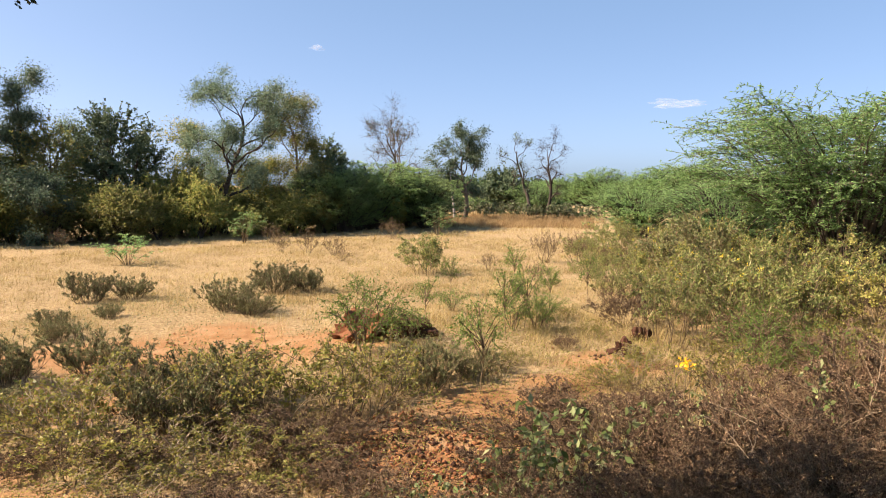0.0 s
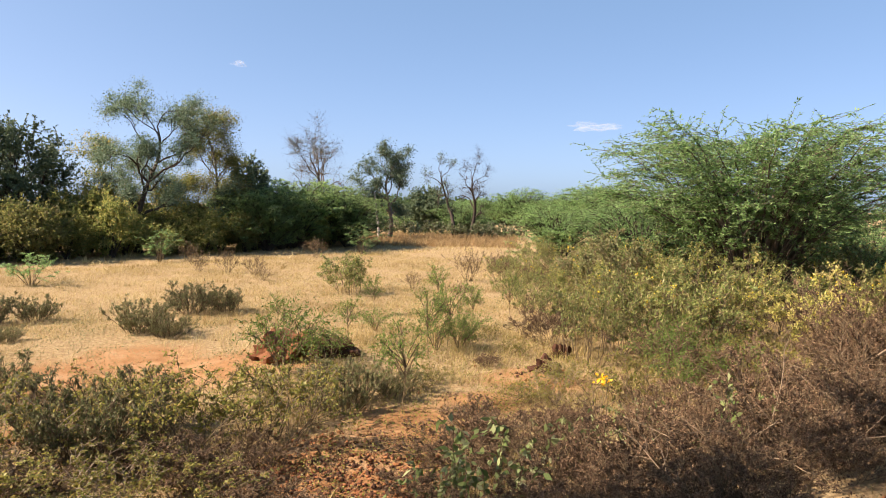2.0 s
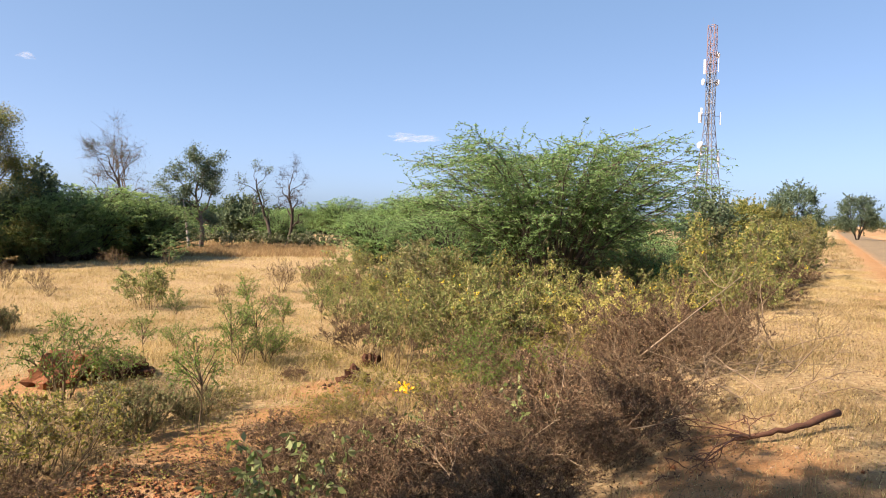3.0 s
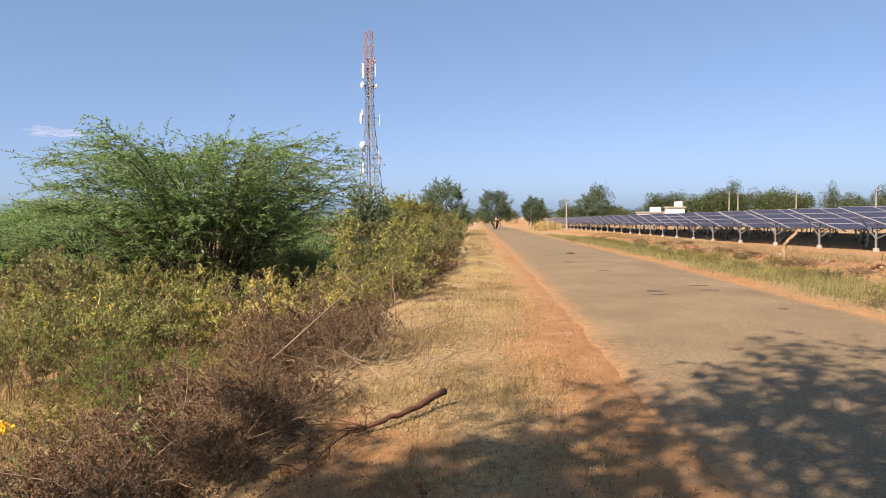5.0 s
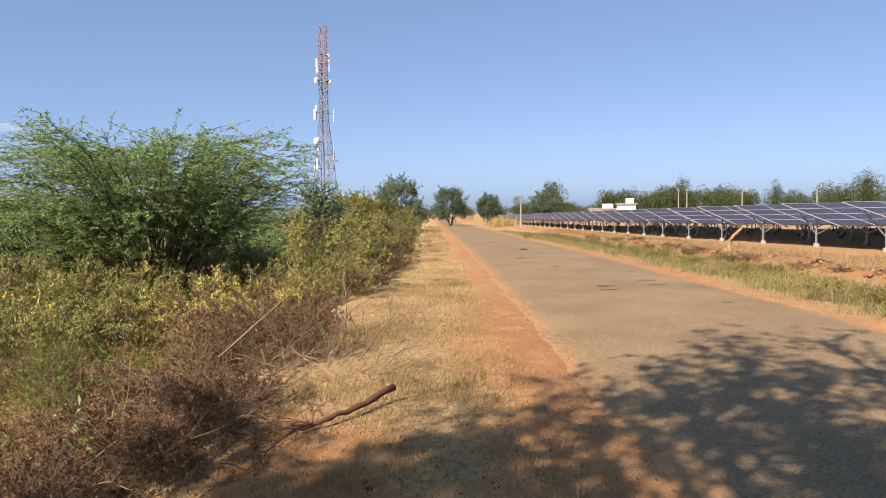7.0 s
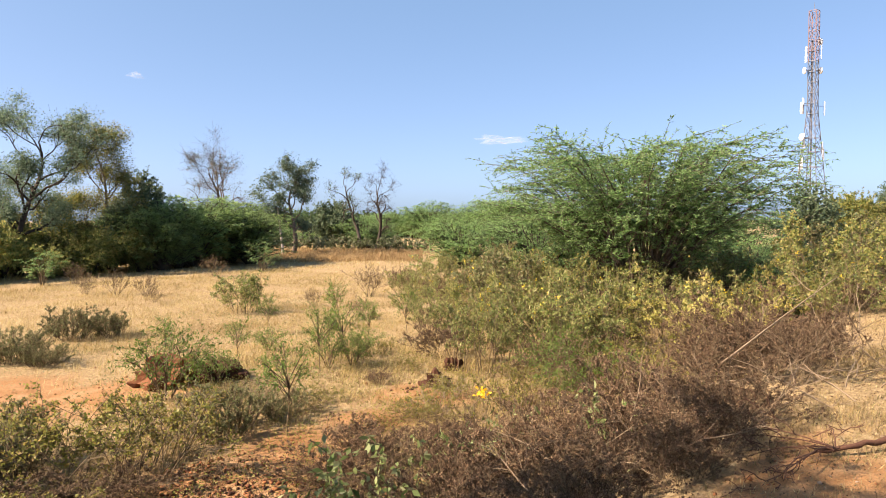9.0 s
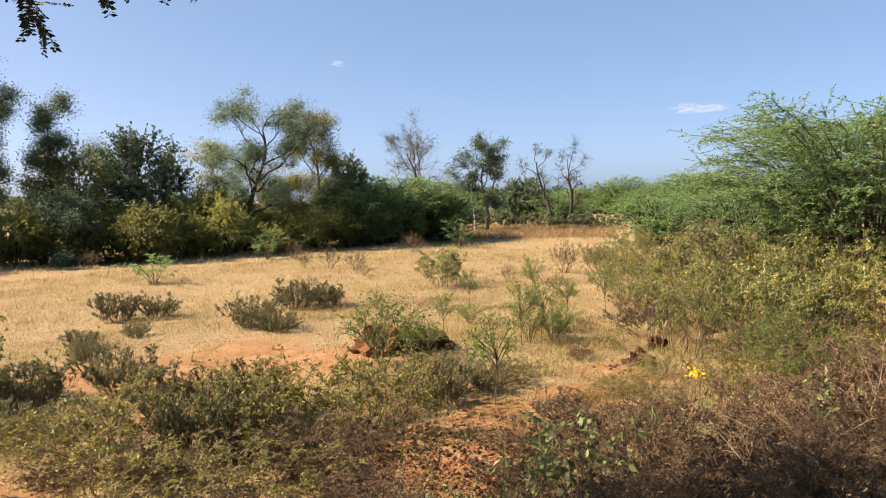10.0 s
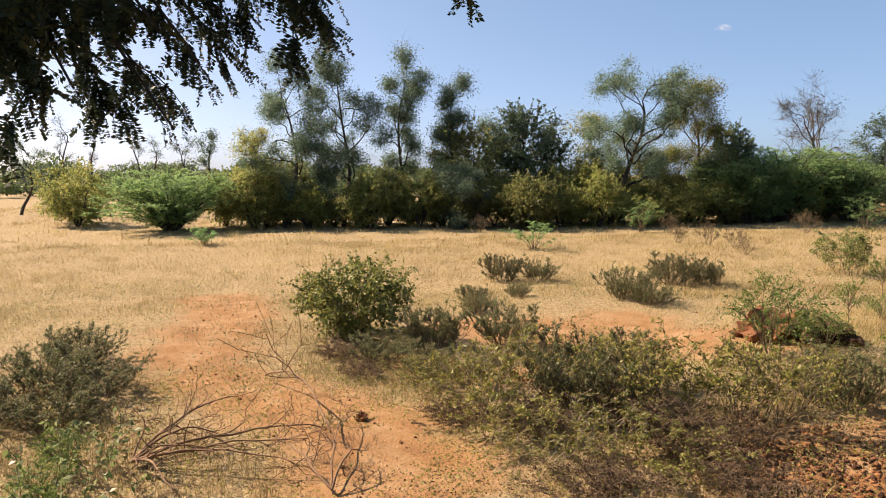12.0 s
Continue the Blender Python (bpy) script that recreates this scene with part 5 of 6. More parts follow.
knotty("log", [(5.11, 4.13, 0.13), (4.71, 4.05, 0.09), (4.39, 4.03, 0.05), (4.1, 4.06, 0.03)], 0.03, 0.016, WOOD_DARK, "fallen reddish dead branch on the shoulder's edge", "log", 3)
fallen_bough("dead_branch", (4.2, 4.05, 0.05), [(4.05, 5.0, -0.12), (3.53, 4.1, 0.0), (3.17, 3.7, -0.02), (3.4, 3.6, 0.03), (3.7, 4.7, -0.05), (4.5, 4.6, 0.06)], 0.05, 0.009, WOOD_DARK, "thin reddish twigs of a fallen branch on the bank", 14, 5)
fallen_bough("dead_branch", (-5.91, 3.86, -1.05), [(-5.6, 4.6, -0.95), (-6.3, 5.5, -0.95), (-5.2, 5.4, -0.95), (-4.6, 4.75, -0.95), (-4.3, 4.3, -0.98), (-4.9, 3.75, -1.0), (-6.5, 4.7, -1.0), (-5.3, 4.2, -0.9)], 0.16, 0.019, WOOD, "tangled dead thorn branch lying on red soil", 15, 9)
fallen_bough("dead_branch", (-3.85, 4.3, -1.02), [(-4.5, 5.1, -0.95), (-4.0, 4.9, -0.98), (-5.0, 4.7, -0.95), (-4.6, 5.8, -0.98)], 0.2, 0.012, WOOD, "grey dead branch lying across bare soil", 16, 7)
knotty("dead_branch", [(-6.84, 6.5, -1.0), (-6.2, 6.25, -0.8), (-5.4, 5.75, -0.72), (-4.54, 5.12, -0.93)], 0.013, 0.008, WOOD, "thin dead branch arching over bare soil", "branch", 6, 4)
knotty("dry_stick", [(5.8, 4.95, 0.02), (6.31, 4.92, 0.07), (6.27, 4.24, 0.05), (6.47, 3.9, 0.04)], 0.007, 0.003, WOOD_STAKE, "thin pale stick lying on the shoulder grass", "stick", 21, 2)
knotty("stake", [(*xy(26.02, -11.22), -0.3), (*xy(26.03, -11.22), 0.26), (*xy(26.0, -11.28), 0.56), (*xy(25.94, -11.43), 0.78), (*xy(25.86, -11.61), 0.93)], 0.085, 0.045, WOOD_STAKE, "crooked pale wooden stake standing in the verge", "stake", 9)


TWIG_MID = rough_mat("dry_stick", (0.136, 0.095, 0.058), (0.272, 0.204, 0.136), 12.0, per_island=True, bump=0)


def brush_pile(seed, s, n, length, count, label):
    """Pale dry sticks thrown against the shrubs."""
    r = np.random.default_rng(seed)
    x, y = xy(s, n)
    ob = thing("brush_pile", x, y, gz(x, y), label, "branches", "dry brushwood")
    st = r.normal(size=(count, 3)) * np.array([0.5, 0.5, 0.05]) + np.array([0, 0, 0.1])
    a = r.uniform(0, 6.3, count)
    way = np.stack([np.cos(a), np.sin(a), r.uniform(0.0, 0.9, count)], -1)
    lines = limbs(r, st, way, length * r.uniform(0.5, 1.2, count), 6, 0.18, -0.03)
    rad = np.linspace(1, 0.35, 6)[None] * r.uniform(0.003, 0.008, count)[:, None]
    tagged(part("brushwood", tubes(lines, rad, 4), TWIG_MID, ob), kind="stuff")
    b, rb = shoots(r, lines, rad, 5, 0.2, 1, 0.6, 0.45, 4, 0.2)
    tagged(part("dry_brush", tubes(b, np.maximum(rb, 0.0015), 3), TWIG_MID, ob), kind="stuff")
    return ob


for i, (s, n, ln, c) in enumerate([(8.6, 0.75, 1.0, 26), (7.2, 1.0, 0.9, 22), (10.2, 0.8, 0.9, 20), (6.0, 1.2, 0.8, 20), (5.2, 1.6, 0.7, 14), (7.9, 0.5, 0.8, 12)]):
    brush_pile(330 + i, s, n, ln, c, "heap of pale dry sticks beside the verge")
knotty("dry_stick", [(*xy(7.4, 1.5), 0.25), (*xy(8.0, 1.2), 0.55), (*xy(8.6, 0.95), 0.8), (*xy(9.4, 0.75), 1.0)], 0.009, 0.004, TWIG_MID, "long pale dry stick leaning on the brushwood", "stick", 12, 2)

# ---- weeds and heaped brush on the road's far side ----
vr = np.random.default_rng(91)
for i in range(46):
    again((OLIVE + GREY)[vr.integers(6)], *xy(vr.uniform(10, 62), -9.2 + vr.normal() * 0.8), vr.uniform(0, 360), vr.uniform(0.35, 0.6), vr.uniform(0.7, 1.1), "low straggly weed on the far road verge")
for i in range(14):
    again(DRY[vr.integers(4)], *xy(16 + i * 2.6 + vr.uniform(-1, 1), -11.6 + vr.normal() * 0.4), vr.uniform(0, 360), vr.uniform(0.4, 0.65), vr.uniform(0.5, 0.8), "dead brown brush on heaped earth")
for i, (s, n) in enumerate([(19.5, -11.3), (22.5, -11.8), (24.6, -11.4), (29, -11.6), (33, -11.3), (34.2, -11.6), (39, -11.7)]):
    brush_pile(350 + i, s, n, 0.9, 16, "dead sticks thrown on heaped red earth")
for i in range(7):
    s, n, a = 17.5 + i * 3.4 + vr.uniform(-1, 1), -11.5 + vr.normal() * 0.4, vr.uniform(0, 6.3)
    z = gz(*xy(s, n))
    knotty("dead_branch", [(*xy(s, n), z + 0.06), (*xy(s + math.cos(a) * 0.5, n + math.sin(a) * 0.5), z + 0.2), (*xy(s + math.cos(a), n + math.sin(a)), z + 0.12)], 0.05, 0.02, WOOD, "grey dead branch lying on heaped earth", "branch", 60 + i, 3, 0.5)

# ---- grass ----
def grass(name, count, spot, tall, wide, material, label, seed, lean=0.35, keep=None):
    """Pointed blades in tufts, one piece of stuff."""
    r = np.random.default_rng(seed)
    x, y = spot(r, count)
    if keep is not None:
        ok = keep(x, y) > r.uniform(size=len(x))
        x, y = x[ok], y[ok]
    n = len(x)
    z = height(x, y) - 0.01
    base = np.stack([x, y, z], -1)
    az = r.uniform(0, 2 * np.pi, n)
    ln = np.abs(r.normal(size=n)) * lean
    way = np.stack([np.cos(az) * ln + 0.12, np.sin(az) * ln - 0.06, np.ones(n)], -1)
    patch = np.clip(0.85 + 0.45 * hashed(x, y, 1.1, 25) + 0.3 * hashed(x, y, 3.3, 26), 0.35, 1.5)
    h = tall * r.uniform(0.45, 1.25, n) * patch
    way = unit(way)
    side = np.stack([-np.sin(az), np.cos(az), np.zeros(n)], -1)
    bend = np.stack([np.cos(az), np.sin(az), np.zeros(n)], -1) * (h * 0.25)[:, None]
    w = (wide * r.uniform(0.7, 1.3, n))[:, None]
    mid = base + way * (h * 0.55)[:, None]
    v = np.stack([base - side * w / 2, base + side * w / 2, mid + side * w * 0.4, mid - side * w * 0.4, base + way * h[:, None] + bend], 1)
    k = np.arange(n)[:, None] * 5
    tri = np.concatenate([k + [0, 1, 2], k + [0, 2, 3], k + [3, 2, 4]], 1).reshape(-1, 3)
    me = mesh_of(name, v.reshape(-1, 3), tri)
    me.materials.append(material)
    return tagged(new(name, me), label, "grass", kind="stuff")


def tufted(s0, s1, n0, n1, per, spread):
    """Places in tufts over a stretch of the plan."""
    def spot(r, count):
        k = max(1, count // per)
        cs, cn = r.uniform(s0, s1, k), r.uniform(n0, n1, k)
        s = np.repeat(cs, per) + r.normal(size=k * per) * spread
        n = np.repeat(cn, per) + r.normal(size=k * per) * spread
        return s * UR.x + n * NR.x, s * UR.y + n * NR.y
    return spot


def meadow(x, y):
    """Where straw grows: off the bare soil, thicker out in the field."""
    b = bare_share(x, y)
    s, n = sn(x, y)
    patch = 0.62 + 0.5 * hashed(x, y, 0.45, 23)
    return np.clip(np.maximum(1 - 1.5 * b, 0.08) * patch, 0, 1) * step(3.0, 6.0, n)


def far_meadow(x, y):
    return np.clip(0.8 + 0.35 * hashed(x, y, 0.3, 24), 0, 1) * (1 - 0.8 * bare_share(x, y))


grass("dry_grass", 170000, tufted(-12, 16, 4.5, 16, 14, 0.09), 0.13, 0.005, STRAW, "short straw-coloured grass tufts on red soil", 401, lean=1.5, keep=meadow)
grass("dry_grass", 330000, tufted(-34, 26, 14, 30, 18, 0.13), 0.17, 0.007, STRAW, "pale dry grass across the open field", 402, lean=2.0, keep=far_meadow)
grass("dry_grass", 110000, tufted(-70, 60, 28, 70, 16, 0.2), 0.26, 0.024, STRAW, "pale dry grass at the field's far side", 403, lean=1.8, keep=far_meadow)
grass("dry_grass", 60000, tufted(8, 60, 7, 30, 14, 0.15), 0.2, 0.011, STRAW, "dry grass between the field shrubs", 404, lean=1.8, keep=lambda x, y: 0.7 + 0 * x)
grass("verge_grass", 110000, tufted(0.5, 30, -1.5, 0.8, 12, 0.09), 0.075, 0.005, STRAW, "trampled dry grass on the road shoulder", 405, lean=2.6, keep=lambda x, y: 1 - 0.9 * bare_share(x, y))
grass("verge_grass", 12000, tufted(30, 120, -1.3, 1.0, 12, 0.1), 0.16, 0.015, STRAW_DULL, "dry grass on the road shoulder", 406, keep=lambda x, y: 1 - 0.8 * bare_share(x, y))
grass("dry_grass", 36000, tufted(3, 17, 3.6, 13, 26, 0.1), 0.25, 0.0045, STRAW, "taller straw tufts between the shrubs", 413, lean=0.6, keep=lambda x, y: np.clip(0.75 - bare_share(x, y), 0, 1))
grass("low_weeds", 60000, tufted(-7, 5, 3.2, 13, 40, 0.17), 0.1, 0.0055, STRAW_DULL, "dull brown weeds in patches on the soil", 414, lean=1.2, keep=lambda x, y: np.clip(0.35 + 0.9 * hashed(x, y, 0.9, 28), 0.02, 1))
grass("verge_grass", 45000, tufted(1.5, 18, -1.3, 1.0, 34, 0.11), 0.12, 0.0045, STRAW_DULL, "small dull tufts on the road shoulder", 415, lean=1.0, keep=lambda x, y: np.clip(0.45 + 0.8 * hashed(x, y, 1.3, 29), 0.05, 1))
grass("verge_weeds", 90000, tufted(8, 70, -10.9, -7.2, 60, 0.3), 0.25, 0.008, WEED, "green and straw weeds on the far verge", 407, lean=0.8)
grass("verge_weeds", 30000, tufted(8, 70, -13.4, -10.8, 30, 0.25), 0.2, 0.008, STRAW_DULL, "dry weeds on the heaped earth", 412, lean=0.9, keep=lambda x, y: 0.5 + 0.5 * hashed(x, y, 1.0, 27))
grass("verge_weeds", 30000, tufted(8, 90, -17, -12.8, 10, 0.2), 0.18, 0.012, STRAW_DULL, "dry weeds before the solar tables", 408)
grass("low_weeds", 90000, tufted(-8, 12, 2.0, 11, 10, 0.09), 0.13, 0.006, STRAW_DULL, "low dull weeds between the shrubs", 409, keep=lambda x, y: np.clip(0.85 - 1.2 * bare_share(x, y), 0, 1))
def field_end(r, count):
    a, q = np.radians(r.uniform(-12, 9, count)), r.uniform(47, 66, count)
    return -np.sin(a) * q, np.cos(a) * q


grass("dry_grass", 36000, field_end, 0.4, 0.025, leaf_mat("reddish_dry_grass", [(0.218, 0.136, 0.068), (0.313, 0.211, 0.102), (0.381, 0.286, 0.15)], 0.3, 0.8, 0.15), "taller reddish dry grass at the end of the field", 411)
grass("tall_grass", 3500, tufted(113, 123, -12.9, -9.9, 30, 0.5), 1.5, 0.05, STRAW, "clump of tall yellow grass beside the road", 410)


def litter(name, count, spot, size, material, label, seed, keep=None):
    """Fallen leaves and small herb leaves near the soil, one piece of stuff."""
    r = np.random.default_rng(seed)
    x, y = spot(r, count)
    if keep is not None:
        ok = keep(x, y) > r.uniform(size=len(x))
        x, y = x[ok], y[ok]
    z = height(x, y) + np.abs(r.normal(size=len(x))) * size * 2.2
    p = np.stack([x, y, z], -1)
    me = mesh_of(name, *blades(p, r.normal(size=p.shape) * np.array([1, 1, 0.5]), size * r.uniform(0.5, 1.3, len(p)), size * 0.55, r))
    me.materials.append(material)
    return tagged(new(name, me), label, "litter", kind="stuff")


litter("herb_leaves", 60000, tufted(-8, 12, 2.2, 10, 40, 0.16), 0.03, LEAF_OLIVE, "small olive herbs creeping on the soil", 420)
litter("herb_leaves", 40000, tufted(0, 13, 1.0, 6, 40, 0.2), 0.025, LEAF_BROWN, "brown dry herb litter under the shrubs", 421)
litter("leaf_litter", 12000, tufted(1, 15, -1.9, 0.9, 8, 0.25), 0.02, LEAF_BROWN, "fallen brown leaves on the shoulder", 424)
litter("herb_leaves", 20000, tufted(8, 60, -10.6, -7.8, 50, 0.22), 0.05, LEAF_OLIVE, "green weeds on the far verge", 423)
litter("herb_leaves", 25000, tufted(-10, 20, 8, 18, 30, 0.16), 0.035, LEAF_GREY, "grey-green herbs in the straw", 422)


# ---- shade tree over the camera ----
def pinnate(rng, base, way, length, pairs=12):
    """Compound leaves: two rows of small leaflets on a stalk."""
    n = len(base)
    way = unit(way)
    side = unit(np.cross(way, rng.normal(size=way.shape) * 0.5 + np.array([0.3, 0.5, 0.6])))
    bufs = [tubes(np.stack([base, base + way * length[:, None]], 1), np.full((n, 2), 0.0012), 3)]
    for k in range(pairs):
        u = (k + 1) / (pairs + 0.5)
        p = base + way * (length * u)[:, None]
        for sg in (1, -1):
            d = side * sg + way * 0.25 + rng.normal(size=way.shape) * 0.12
            bufs.append(blades(p, d, length * 0.22 * (1 - 0.35 * abs(u - 0.45)), length * 0.1, rng, 0.1))
    return join(*bufs)


def shade_tree():
    x, y = -4.25, -2.1
    ob = thing("shade_tree", x, y, gz(x, y), "large roadside tree, drooping pinnate leaves coloured as in shade", "tree")
    o = np.array([x, y, gz(x, y)])
    # gap opens the unseen crown so that sun falls on the shoulder
    w, l, d = crowned(501, 9.0, 17.2, 5.2, 2, 145, 1.8, 15, 28, (0.18, 0.065), 0.26, 0.35, hang=0.2, fill=0.2, flat=0.7, gap=(11.05, 6.5, 1.8))
    part("trunk", w[0], BARK_DARK, ob)
    part("branchwork", w[1], BARK_DARK, ob)
    part("crown", l, LEAF_PINNATE_SHADED, ob)
    r = np.random.default_rng(502)
    # drooping boughs; the last five, high and unseen, are added to shade the shoulder
    ends = [(-3.65, 2.79, 1.87), (-4.32, 2.77, 2.05), (-3.71, 1.92, 2.09), (-3.80, 3.41, 2.31), (-3.50, 2.59, 2.37), (-3.09, 3.23, 2.60), (-3.22, 3.75, 2.82), (-3.41, 2.88, 2.57), (-4.00, 2.39, 2.36), (-3.63, 1.77, 2.33), (-4.03, 2.77, 2.72), (-3.34, 3.18, 2.78), (-3.85, 2.12, 2.55), (-4.02, 2.85, 2.17), (-3.78, 2.18, 2.10), (-3.54, 2.81, 2.27), (-2.95, 3.37, 2.62), (-2.3, 3.6, 3.1), (-1.92, 3.75, 3.14), (-1.66, 3.9, 3.13),
            (-2.6, 2.4, 5.6), (-3.2, 2.0, 5.9), (-2.4, 1.9, 6.2), (-2.9, 2.3, 6.4), (-3.7, 2.2, 5.6)]
    start = np.array([[-5.4, 1.0, 4.6]]) - o
    lines = []
    for e in ends:
        p0, p2 = start[0] + r.normal(size=3) * 0.2, np.array(e) - o
        p1 = (p0 + p2) / 2 + np.array([0, 0, 0.7])
        u = np.linspace(0, 1, 8)[:, None]
        lines.append((1 - u) ** 2 * p0 + 2 * u * (1 - u) * p1 + u**2 * p2 + r.normal(size=(8, 3)) * 0.03)
    lines = np.array(lines)
    rad = np.linspace(0.03, 0.008, 8)[None] * np.ones((len(lines), 1))
    b, rb = shoots(r, lines, rad, 9, 0.3, 1.0, 0.7, 0.16, 5, 0.2, -0.12)
    bough = part("bough", join(tubes(lines, rad, 6), tubes(b, np.maximum(rb, 0.003), 4)), BARK_DARK, ob)
    p, t = along(r, b, 17, 0.0, 1.0)
    p2, t2 = along(r, lines, 34, 0.4, 1.0)
    p, t = np.concatenate([p, p2]), np.concatenate([t, t2])
    part("foliage", pinnate(r, p, t * 0.4 + r.normal(size=p.shape) * 0.45 + np.array([0, 0, -0.9]), 0.22 * r.uniform(0.7, 1.2, len(p))), LEAF_PINNATE_SHADED, bough, "hanging pinnate leaves with their shade in the leaf colour")
    return ob


shade_tree()


# ---- lattice tower ----
def bar(bm, a, b, r):
    a, b = Vector(a), Vector(b)
    d = (b - a).normalized()
    u = d.cross(Vector((0.3, 0.7, 0.2))).normalized()
    w = d.cross(u)
    q = [[bm.verts.new(e + (u * math.cos(k * math.pi / 2) + w * math.sin(k * math.pi / 2)) * r) for k in range(4)] for e in (a, b)]
    for k in range(4):
        bm.faces.new((q[0][k], q[0][(k + 1) % 4], q[1][(k + 1) % 4], q[1][k]))
    bm.faces.new(q[0][::-1]), bm.faces.new(q[1])


def tower():
    x, y = 91.0, 105.5
    H = 39.2
    ob = thing("lattice_tower", x, y, gz(x, y) - 0.1, "tall steel lattice telephone mast with dishes and panels", "tower", turn=24)

    def half(z):
        return max(0.62, 2.35 - 1.55 * z / 20.0) if z < 22 else 0.62

    legs = [(1, 1), (1, -1), (-1, -1), (-1, 1)]
    levels = [0, 3.3, 6.6, 9.6, 12.4, 15.0, 17.4, 19.6, 21.6, 23.4, 25.2, 27, 28.8, 30.6, 32.4, 34.2, 35.8, H]
    for i, (a, b) in enumerate(zip(levels, levels[1:])):
        bm = bmesh.new()
        ha, hb = half(a), half(b)
        for k, (sx, sy) in enumerate(legs):
            nx, ny = legs[(k + 1) % 4]
            bar(bm, (sx * ha, sy * ha, a), (sx * hb, sy * hb, b), 0.09)
            bar(bm, (sx * hb, sy * hb, b), (nx * hb, ny * hb, b), 0.05)
            bar(bm, (sx * ha, sy * ha, a), (nx * hb, ny * hb, b), 0.045)
            bar(bm, (nx * ha, ny * ha, a), (sx * hb, sy * hb, b), 0.045)
        part("lattice_section", bm, TOWER_RED if b > 32 else TOWER_GREY, ob, "faded red painted lattice" if b > 32 else "")
    bm = bmesh.new()
    bar(bm, (0.1, 0.2, 0), (0.1, 0.2, H - 5), 0.16)
    for z in np.arange(0.5, H - 5, 0.6):
        bar(bm, (-0.3, 0.2, z), (0.4, 0.2, z), 0.03)
    part("cable_ladder", bm, TOWER_GREY, ob)
    for z, a, o in [(34.0, 35, 1.3), (29.0, 20, 1.25), (29.0, 200, 1.5), (17.5, 215, 2.1)]:
        bm = bmesh.new()
        bmesh.ops.create_uvsphere(bm, u_segments=14, v_segments=8, radius=0.6)
        for q in bm.verts:
            q.co.x *= 0.42
        dx, dy = math.cos(radians(a - 60)), math.sin(radians(a - 60))
        m = Matrix.Translation((dx * o, dy * o, z)) @ Matrix.Rotation(radians(a - 60), 4, "Z")
        bm.transform(m)
        dish = part("dish", bm, WHITE, ob, "white drum dish aerial")
        bm = bmesh.new()
        bar(bm, (dx * 0.4, dy * 0.4, z), (dx * o, dy * o, z), 0.06)
        part("bracket", bm, TOWER_GREY, dish)
    for z, a, o, h in [(31.8, 190, 1.2, 2.6), (32.0, 0, 1.2, 2.4), (23.0, 190, 1.5, 2.6), (22.6, 200, 1.9, 1.8), (22.5, 20, 2.0, 2.4), (17.0, 200, 1.4, 2.4), (15.4, 10, 1.7, 2.6), (14.6, 25, 2.1, 2.0), (13.2, 200, 1.7, 2.0), (12.0, 190, 1.9, 1.6)]:
        bm = bmesh.new()
        bmesh.ops.create_cube(bm, size=1.0)
        dx, dy = math.cos(radians(a - 60)), math.sin(radians(a - 60))
        bm.transform(Matrix.Translation((dx * o, dy * o, z)) @ Matrix.Rotation(radians(a - 60), 4, "Z") @ Matrix.Diagonal((0.16, 0.32, h, 1)))
        bmesh.ops.bevel(bm, geom=bm.edges[:], offset=0.05, segments=1, affect="EDGES")
        aerial = part("panel_aerial", bm, WHITE, ob, "white panel aerial")
        bm = bmesh.new()
        bar(bm, (dx * 0.5, dy * 0.5, z + 0.4), (dx * o, dy * o, z + 0.4), 0.05)
        part("bracket", bm, TOWER_GREY, aerial)
    bm = bmesh.new()
    bar(bm, (0, 0, H), (0, 0, H + 1.4), 0.04)
    part("lightning_rod", bm, TOWER_GREY, ob)


tower()


# ---- solar tables ----
MOD_W, MOD_L, TILT_T = 1.05, 2.0, 15.5            # a module's depth down the slope and its length along the row
COLS, ROW_TURN = 5, ROAD_TURN - 77.0


def module_meshes():
    """An aluminium frame, and the sheet of cells that sits in it."""
    bm = bmesh.new()
    bmesh.ops.create_cube(bm, size=1.0)
    bm.transform(Matrix.Diagonal((MOD_L - 0.02, MOD_W - 0.02, 0.035, 1)))
    top = [f for f in bm.faces if f.normal.z > 0.9]
    bmesh.ops.inset_region(bm, faces=top, thickness=0.032, depth=-0.006)
    fr = bpy.data.meshes.new("panel")
    bm.to_mesh(fr)
    bm.free()
    fr.materials.append(ALUMINIUM)
    bm = bmesh.new()
    bmesh.ops.create_cube(bm, size=1.0)
    bm.transform(Matrix.Translation((0, 0, 0.0145)) @ Matrix.Diagonal((MOD_L - 0.086, MOD_W - 0.086, 0.004, 1)))
    gl = bpy.data.meshes.new("cell_sheet")
    bm.to_mesh(gl)
    bm.free()
    gl.materials.append(CELLS)
    return fr, gl


MODULE, CELL_SHEET = module_meshes()


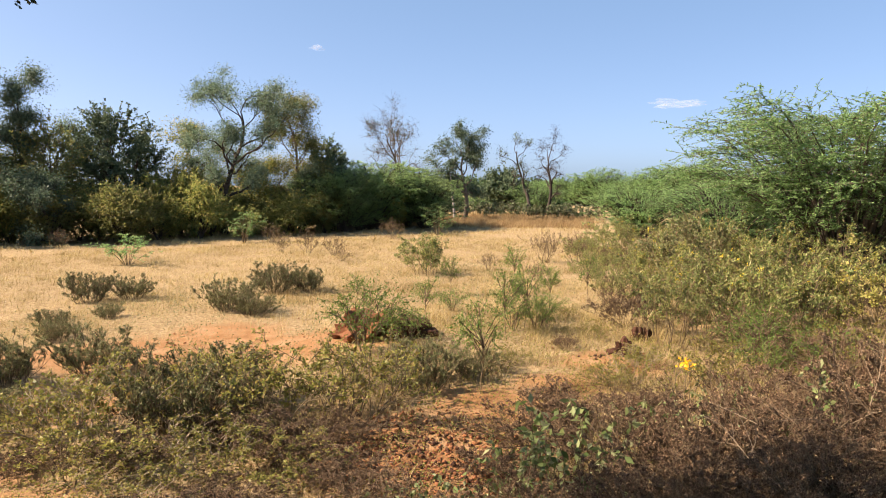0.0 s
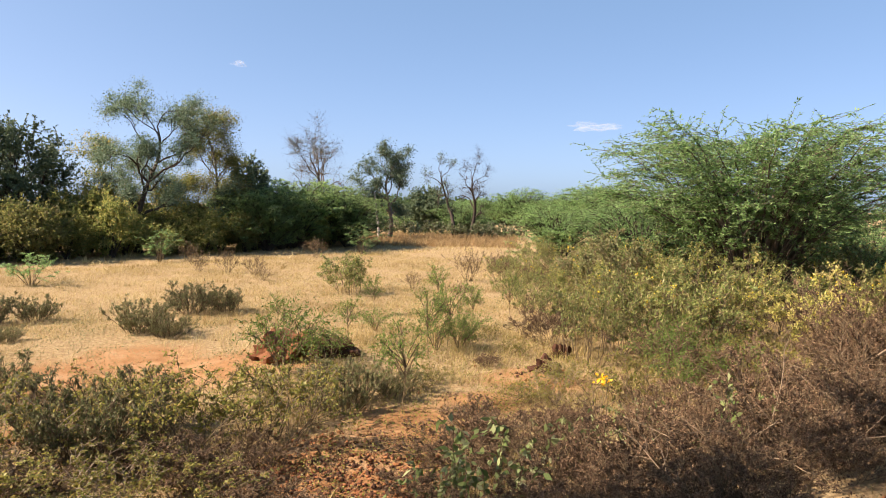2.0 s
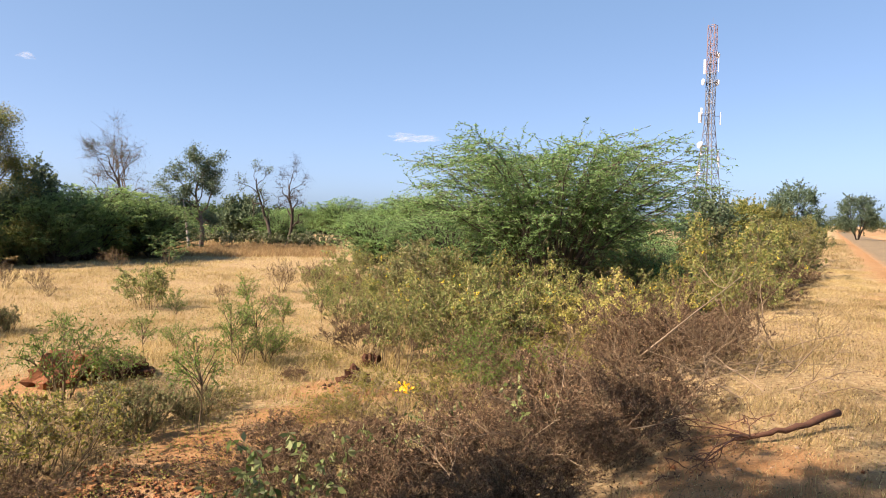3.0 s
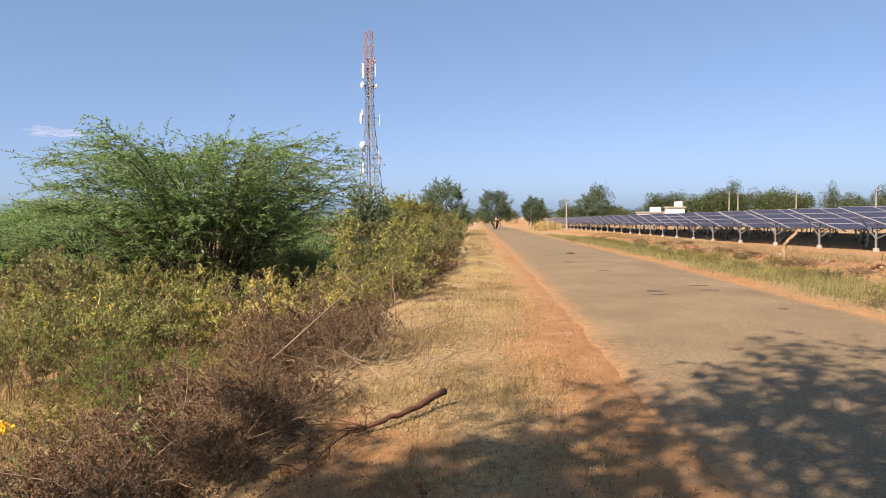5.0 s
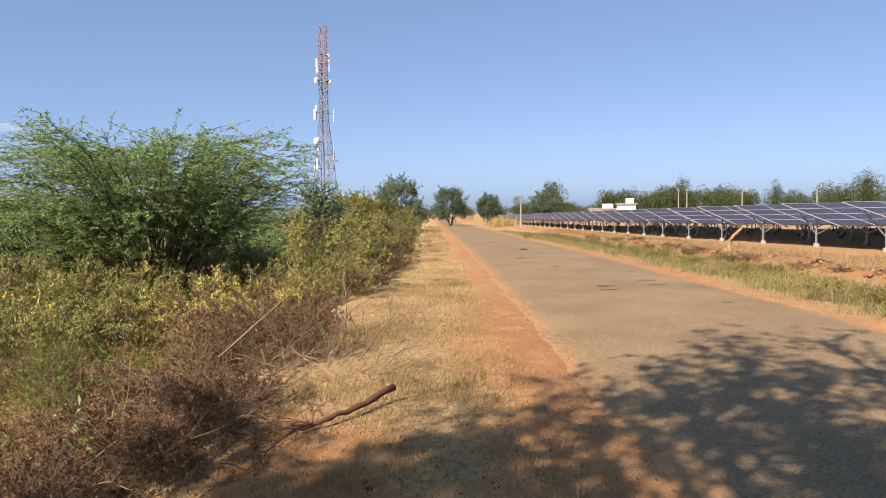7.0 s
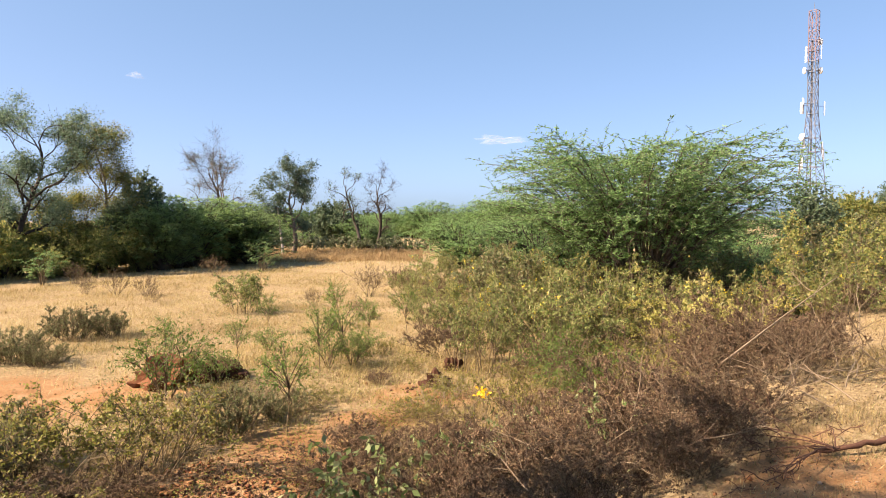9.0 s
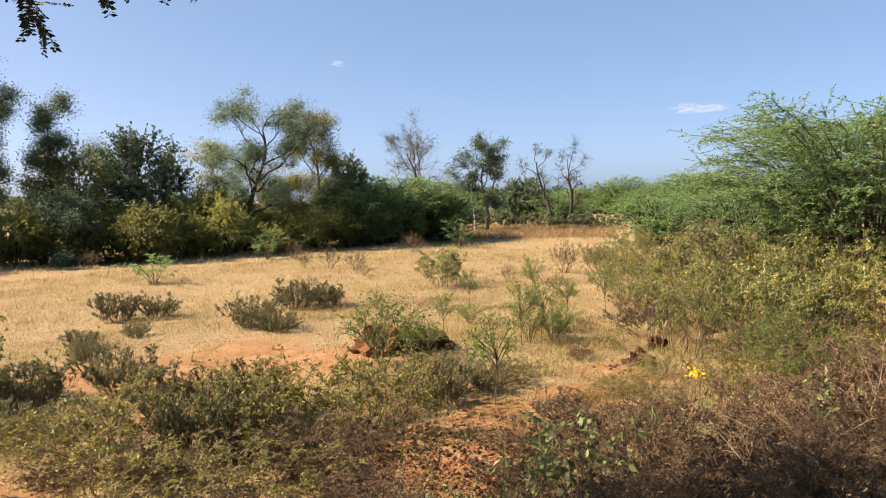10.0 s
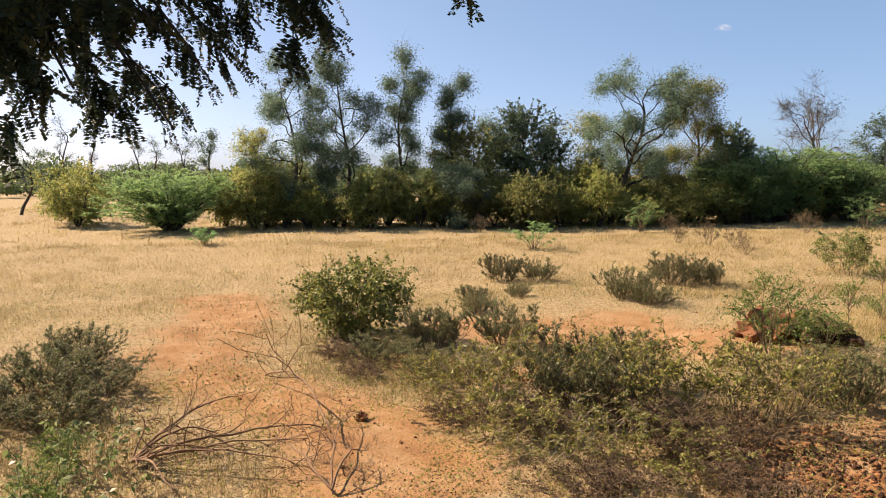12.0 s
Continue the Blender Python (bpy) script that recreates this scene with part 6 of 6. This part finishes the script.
def solar_table(s, n):
    """Origin at the end of the table by the road; x runs along the row, y climbs the slope."""
    x, y = xy(s, n)
    ob = thing("solar_table", x, y, gz(x, y), "tilted table of dark blue solar panels on steel posts", "solar panel", "rows of solar tables", ROW_TURN)
    zc = 1.56
    c, sn_ = math.cos(radians(TILT_T)), math.sin(radians(TILT_T))
    for k in range(COLS):
        for j in (-1.5, -0.5, 0.5, 1.5):
            p = part("panel", MODULE, None, ob)
            p.matrix_local = Matrix.Translation(((k + 0.5) * MOD_L, j * MOD_W * c, zc + 0.07 + j * MOD_W * sn_)) @ Matrix.Rotation(radians(TILT_T), 4, "X")
            part("cell_sheet", CELL_SHEET, None, p, "dark blue solar cells under glass")
    for j in (-1.6, -0.55, 0.55, 1.6):
        bm = bmesh.new()
        bar(bm, (0.02, j * MOD_W * c, zc + j * MOD_W * sn_), (COLS * MOD_L - 0.02, j * MOD_W * c, zc + j * MOD_W * sn_), 0.035)
        part("rail", bm, STEEL, ob)
    for px in (0.46, 3.5, 6.5, 9.5):
        bm = bmesh.new()
        bar(bm, (px, 0, -0.2), (px, 0, zc - 0.1), 0.055)
        part("post", bm, STEEL, ob)
        for j in (-1.3, 1.3):
            bm = bmesh.new()
            bar(bm, (px, 0, 0.62), (px, j * MOD_W * c, zc - 0.05 + j * MOD_W * sn_), 0.032)
            part("strut", bm, STEEL, ob)
        bm = bmesh.new()
        bar(bm, (px, -1.95 * MOD_W * c, zc - 0.05 - 1.95 * MOD_W * sn_), (px, 1.95 * MOD_W * c, zc - 0.05 + 1.95 * MOD_W * sn_), 0.038)
        part("rafter", bm, STEEL, ob)
        bm = bmesh.new()
        bmesh.ops.create_cone(bm, cap_ends=True, segments=10, radius1=0.16, radius2=0.14, depth=0.24)
        bm.transform(Matrix.Translation((px, 0, 0.06)))
        part("footing", bm, CONCRETE, ob, "concrete footing")
    return ob


first = solar_table(25.7, -19.9)
rd_ = (math.cos(radians(77)), -math.sin(radians(77)))
for k in range(34):
    s0, n0 = 25.7 + 4.97 * k, -19.9 + min(k * 0.35, 2.0)
    for q in range(3 if k < 9 else 2 if k < 18 else 1):
        if k + q:
            s, n = s0 + rd_[0] * q * 10.05, n0 + rd_[1] * q * 10.05
            copy_thing(first, pose(*xy(s, n), gz(*xy(s, n)), 0, 0, ROW_TURN))


# ---- far house, poles, clouds ----
def house(x, y, w, d, h, turn, label):
    ob = thing("house", x, y, gz(x, y), label, "house", turn=turn)
    bm = bmesh.new()
    bmesh.ops.create_cube(bm, size=1.0)
    bm.transform(Matrix.Translation((0, 0, h / 2)) @ Matrix.Diagonal((w, d, h, 1)))
    wall = part("wall", bm, WALL_WHITE, ob)
    bm = bmesh.new()
    bmesh.ops.create_cube(bm, size=1.0)
    bm.transform(Matrix.Translation((0, 0, h + 0.15)) @ Matrix.Diagonal((w + 0.8, d + 0.8, 0.3, 1)))
    part("roof", bm, CONCRETE, ob)
    bm = bmesh.new()
    bmesh.ops.create_cube(bm, size=1.0)
    bm.transform(Matrix.Translation((w * 0.2, 0, h + 0.85)) @ Matrix.Diagonal((w * 0.4, d * 0.6, 1.3, 1)))
    part("roof_room", bm, WALL_WHITE, ob)
    for k in (-0.3, 0.0, 0.3):
        bm = bmesh.new()
        bmesh.ops.create_cube(bm, size=1.0)
        bm.transform(Matrix.Translation((k * w, -d / 2, h * 0.55)) @ Matrix.Diagonal((1.1, 0.12, 1.3, 1)))
        part("window", bm, DARK_VOID, wall)


house(167.5, 80.1, 4.4, 5, 4.4, -60, "white flat-roofed house beyond the solar field")
house(178.2, 92.2, 7.0, 4, 3.4, -60, "long low pale shed in the distance")


def pole(x, y, h, label="thin concrete power pole in the distance"):
    ob = thing("power_pole", x, y, gz(x, y), label, "pole", "power poles")
    bm = bmesh.new()
    bmesh.ops.create_cone(bm, cap_ends=True, segments=8, radius1=0.14, radius2=0.09, depth=h)
    bm.transform(Matrix.Translation((0, 0, h / 2)))
    part("shaft", bm, CONCRETE, ob)
    bm = bmesh.new()
    bar(bm, (-0.8, 0, h - 0.5), (0.8, 0, h - 0.5), 0.06)
    part("crossarm", bm, STEEL, ob)


def cloud(x, y, z, w, h, seed):
    bm = lump(seed, w * 0.45, w * 0.3, h * 0.3, 1.3, 5)
    ob = thing("cloud", x, y, z, "small white cloud low in the blue sky", "cloud", turn=-20)
    part("body", bm, CLOUD, ob)


def cloud_material():
    m, nodes, links, p = nodes_of("thin_cloud")
    df = nodes.new("ShaderNodeBsdfDiffuse")
    df.inputs["Color"].default_value = (0.9, 0.9, 0.92, 1)
    tp = nodes.new("ShaderNodeBsdfTransparent")
    tl = nodes.new("ShaderNodeBsdfTranslucent")
    tl.inputs["Color"].default_value = (0.9, 0.9, 0.92, 1)
    a, b = nodes.new("ShaderNodeMixShader"), nodes.new("ShaderNodeMixShader")
    a.inputs[0].default_value, b.inputs[0].default_value = 0.5, 0.95
    links.new(df.outputs[0], a.inputs[1]), links.new(tl.outputs[0], a.inputs[2])
    links.new(a.outputs[0], b.inputs[1]), links.new(tp.outputs[0], b.inputs[2])
    links.new(b.outputs[0], nodes["Material Output"].inputs["Surface"])
    return m


CLOUD = cloud_material()
for x, y, h in [(140.1, 55.6, 7.0), (140.4, 54.0, 7.0), (144, 44.5, 7.0), (137.6, 29.9, 6.8), (92.1, 61.2, 5.2), (121, 89.4, 5.8)]:
    pole(x, y, h)
cloud(557, 1712, 200, 84, 22, 3)
cloud(-311, 1773, 337, 26, 16, 4)
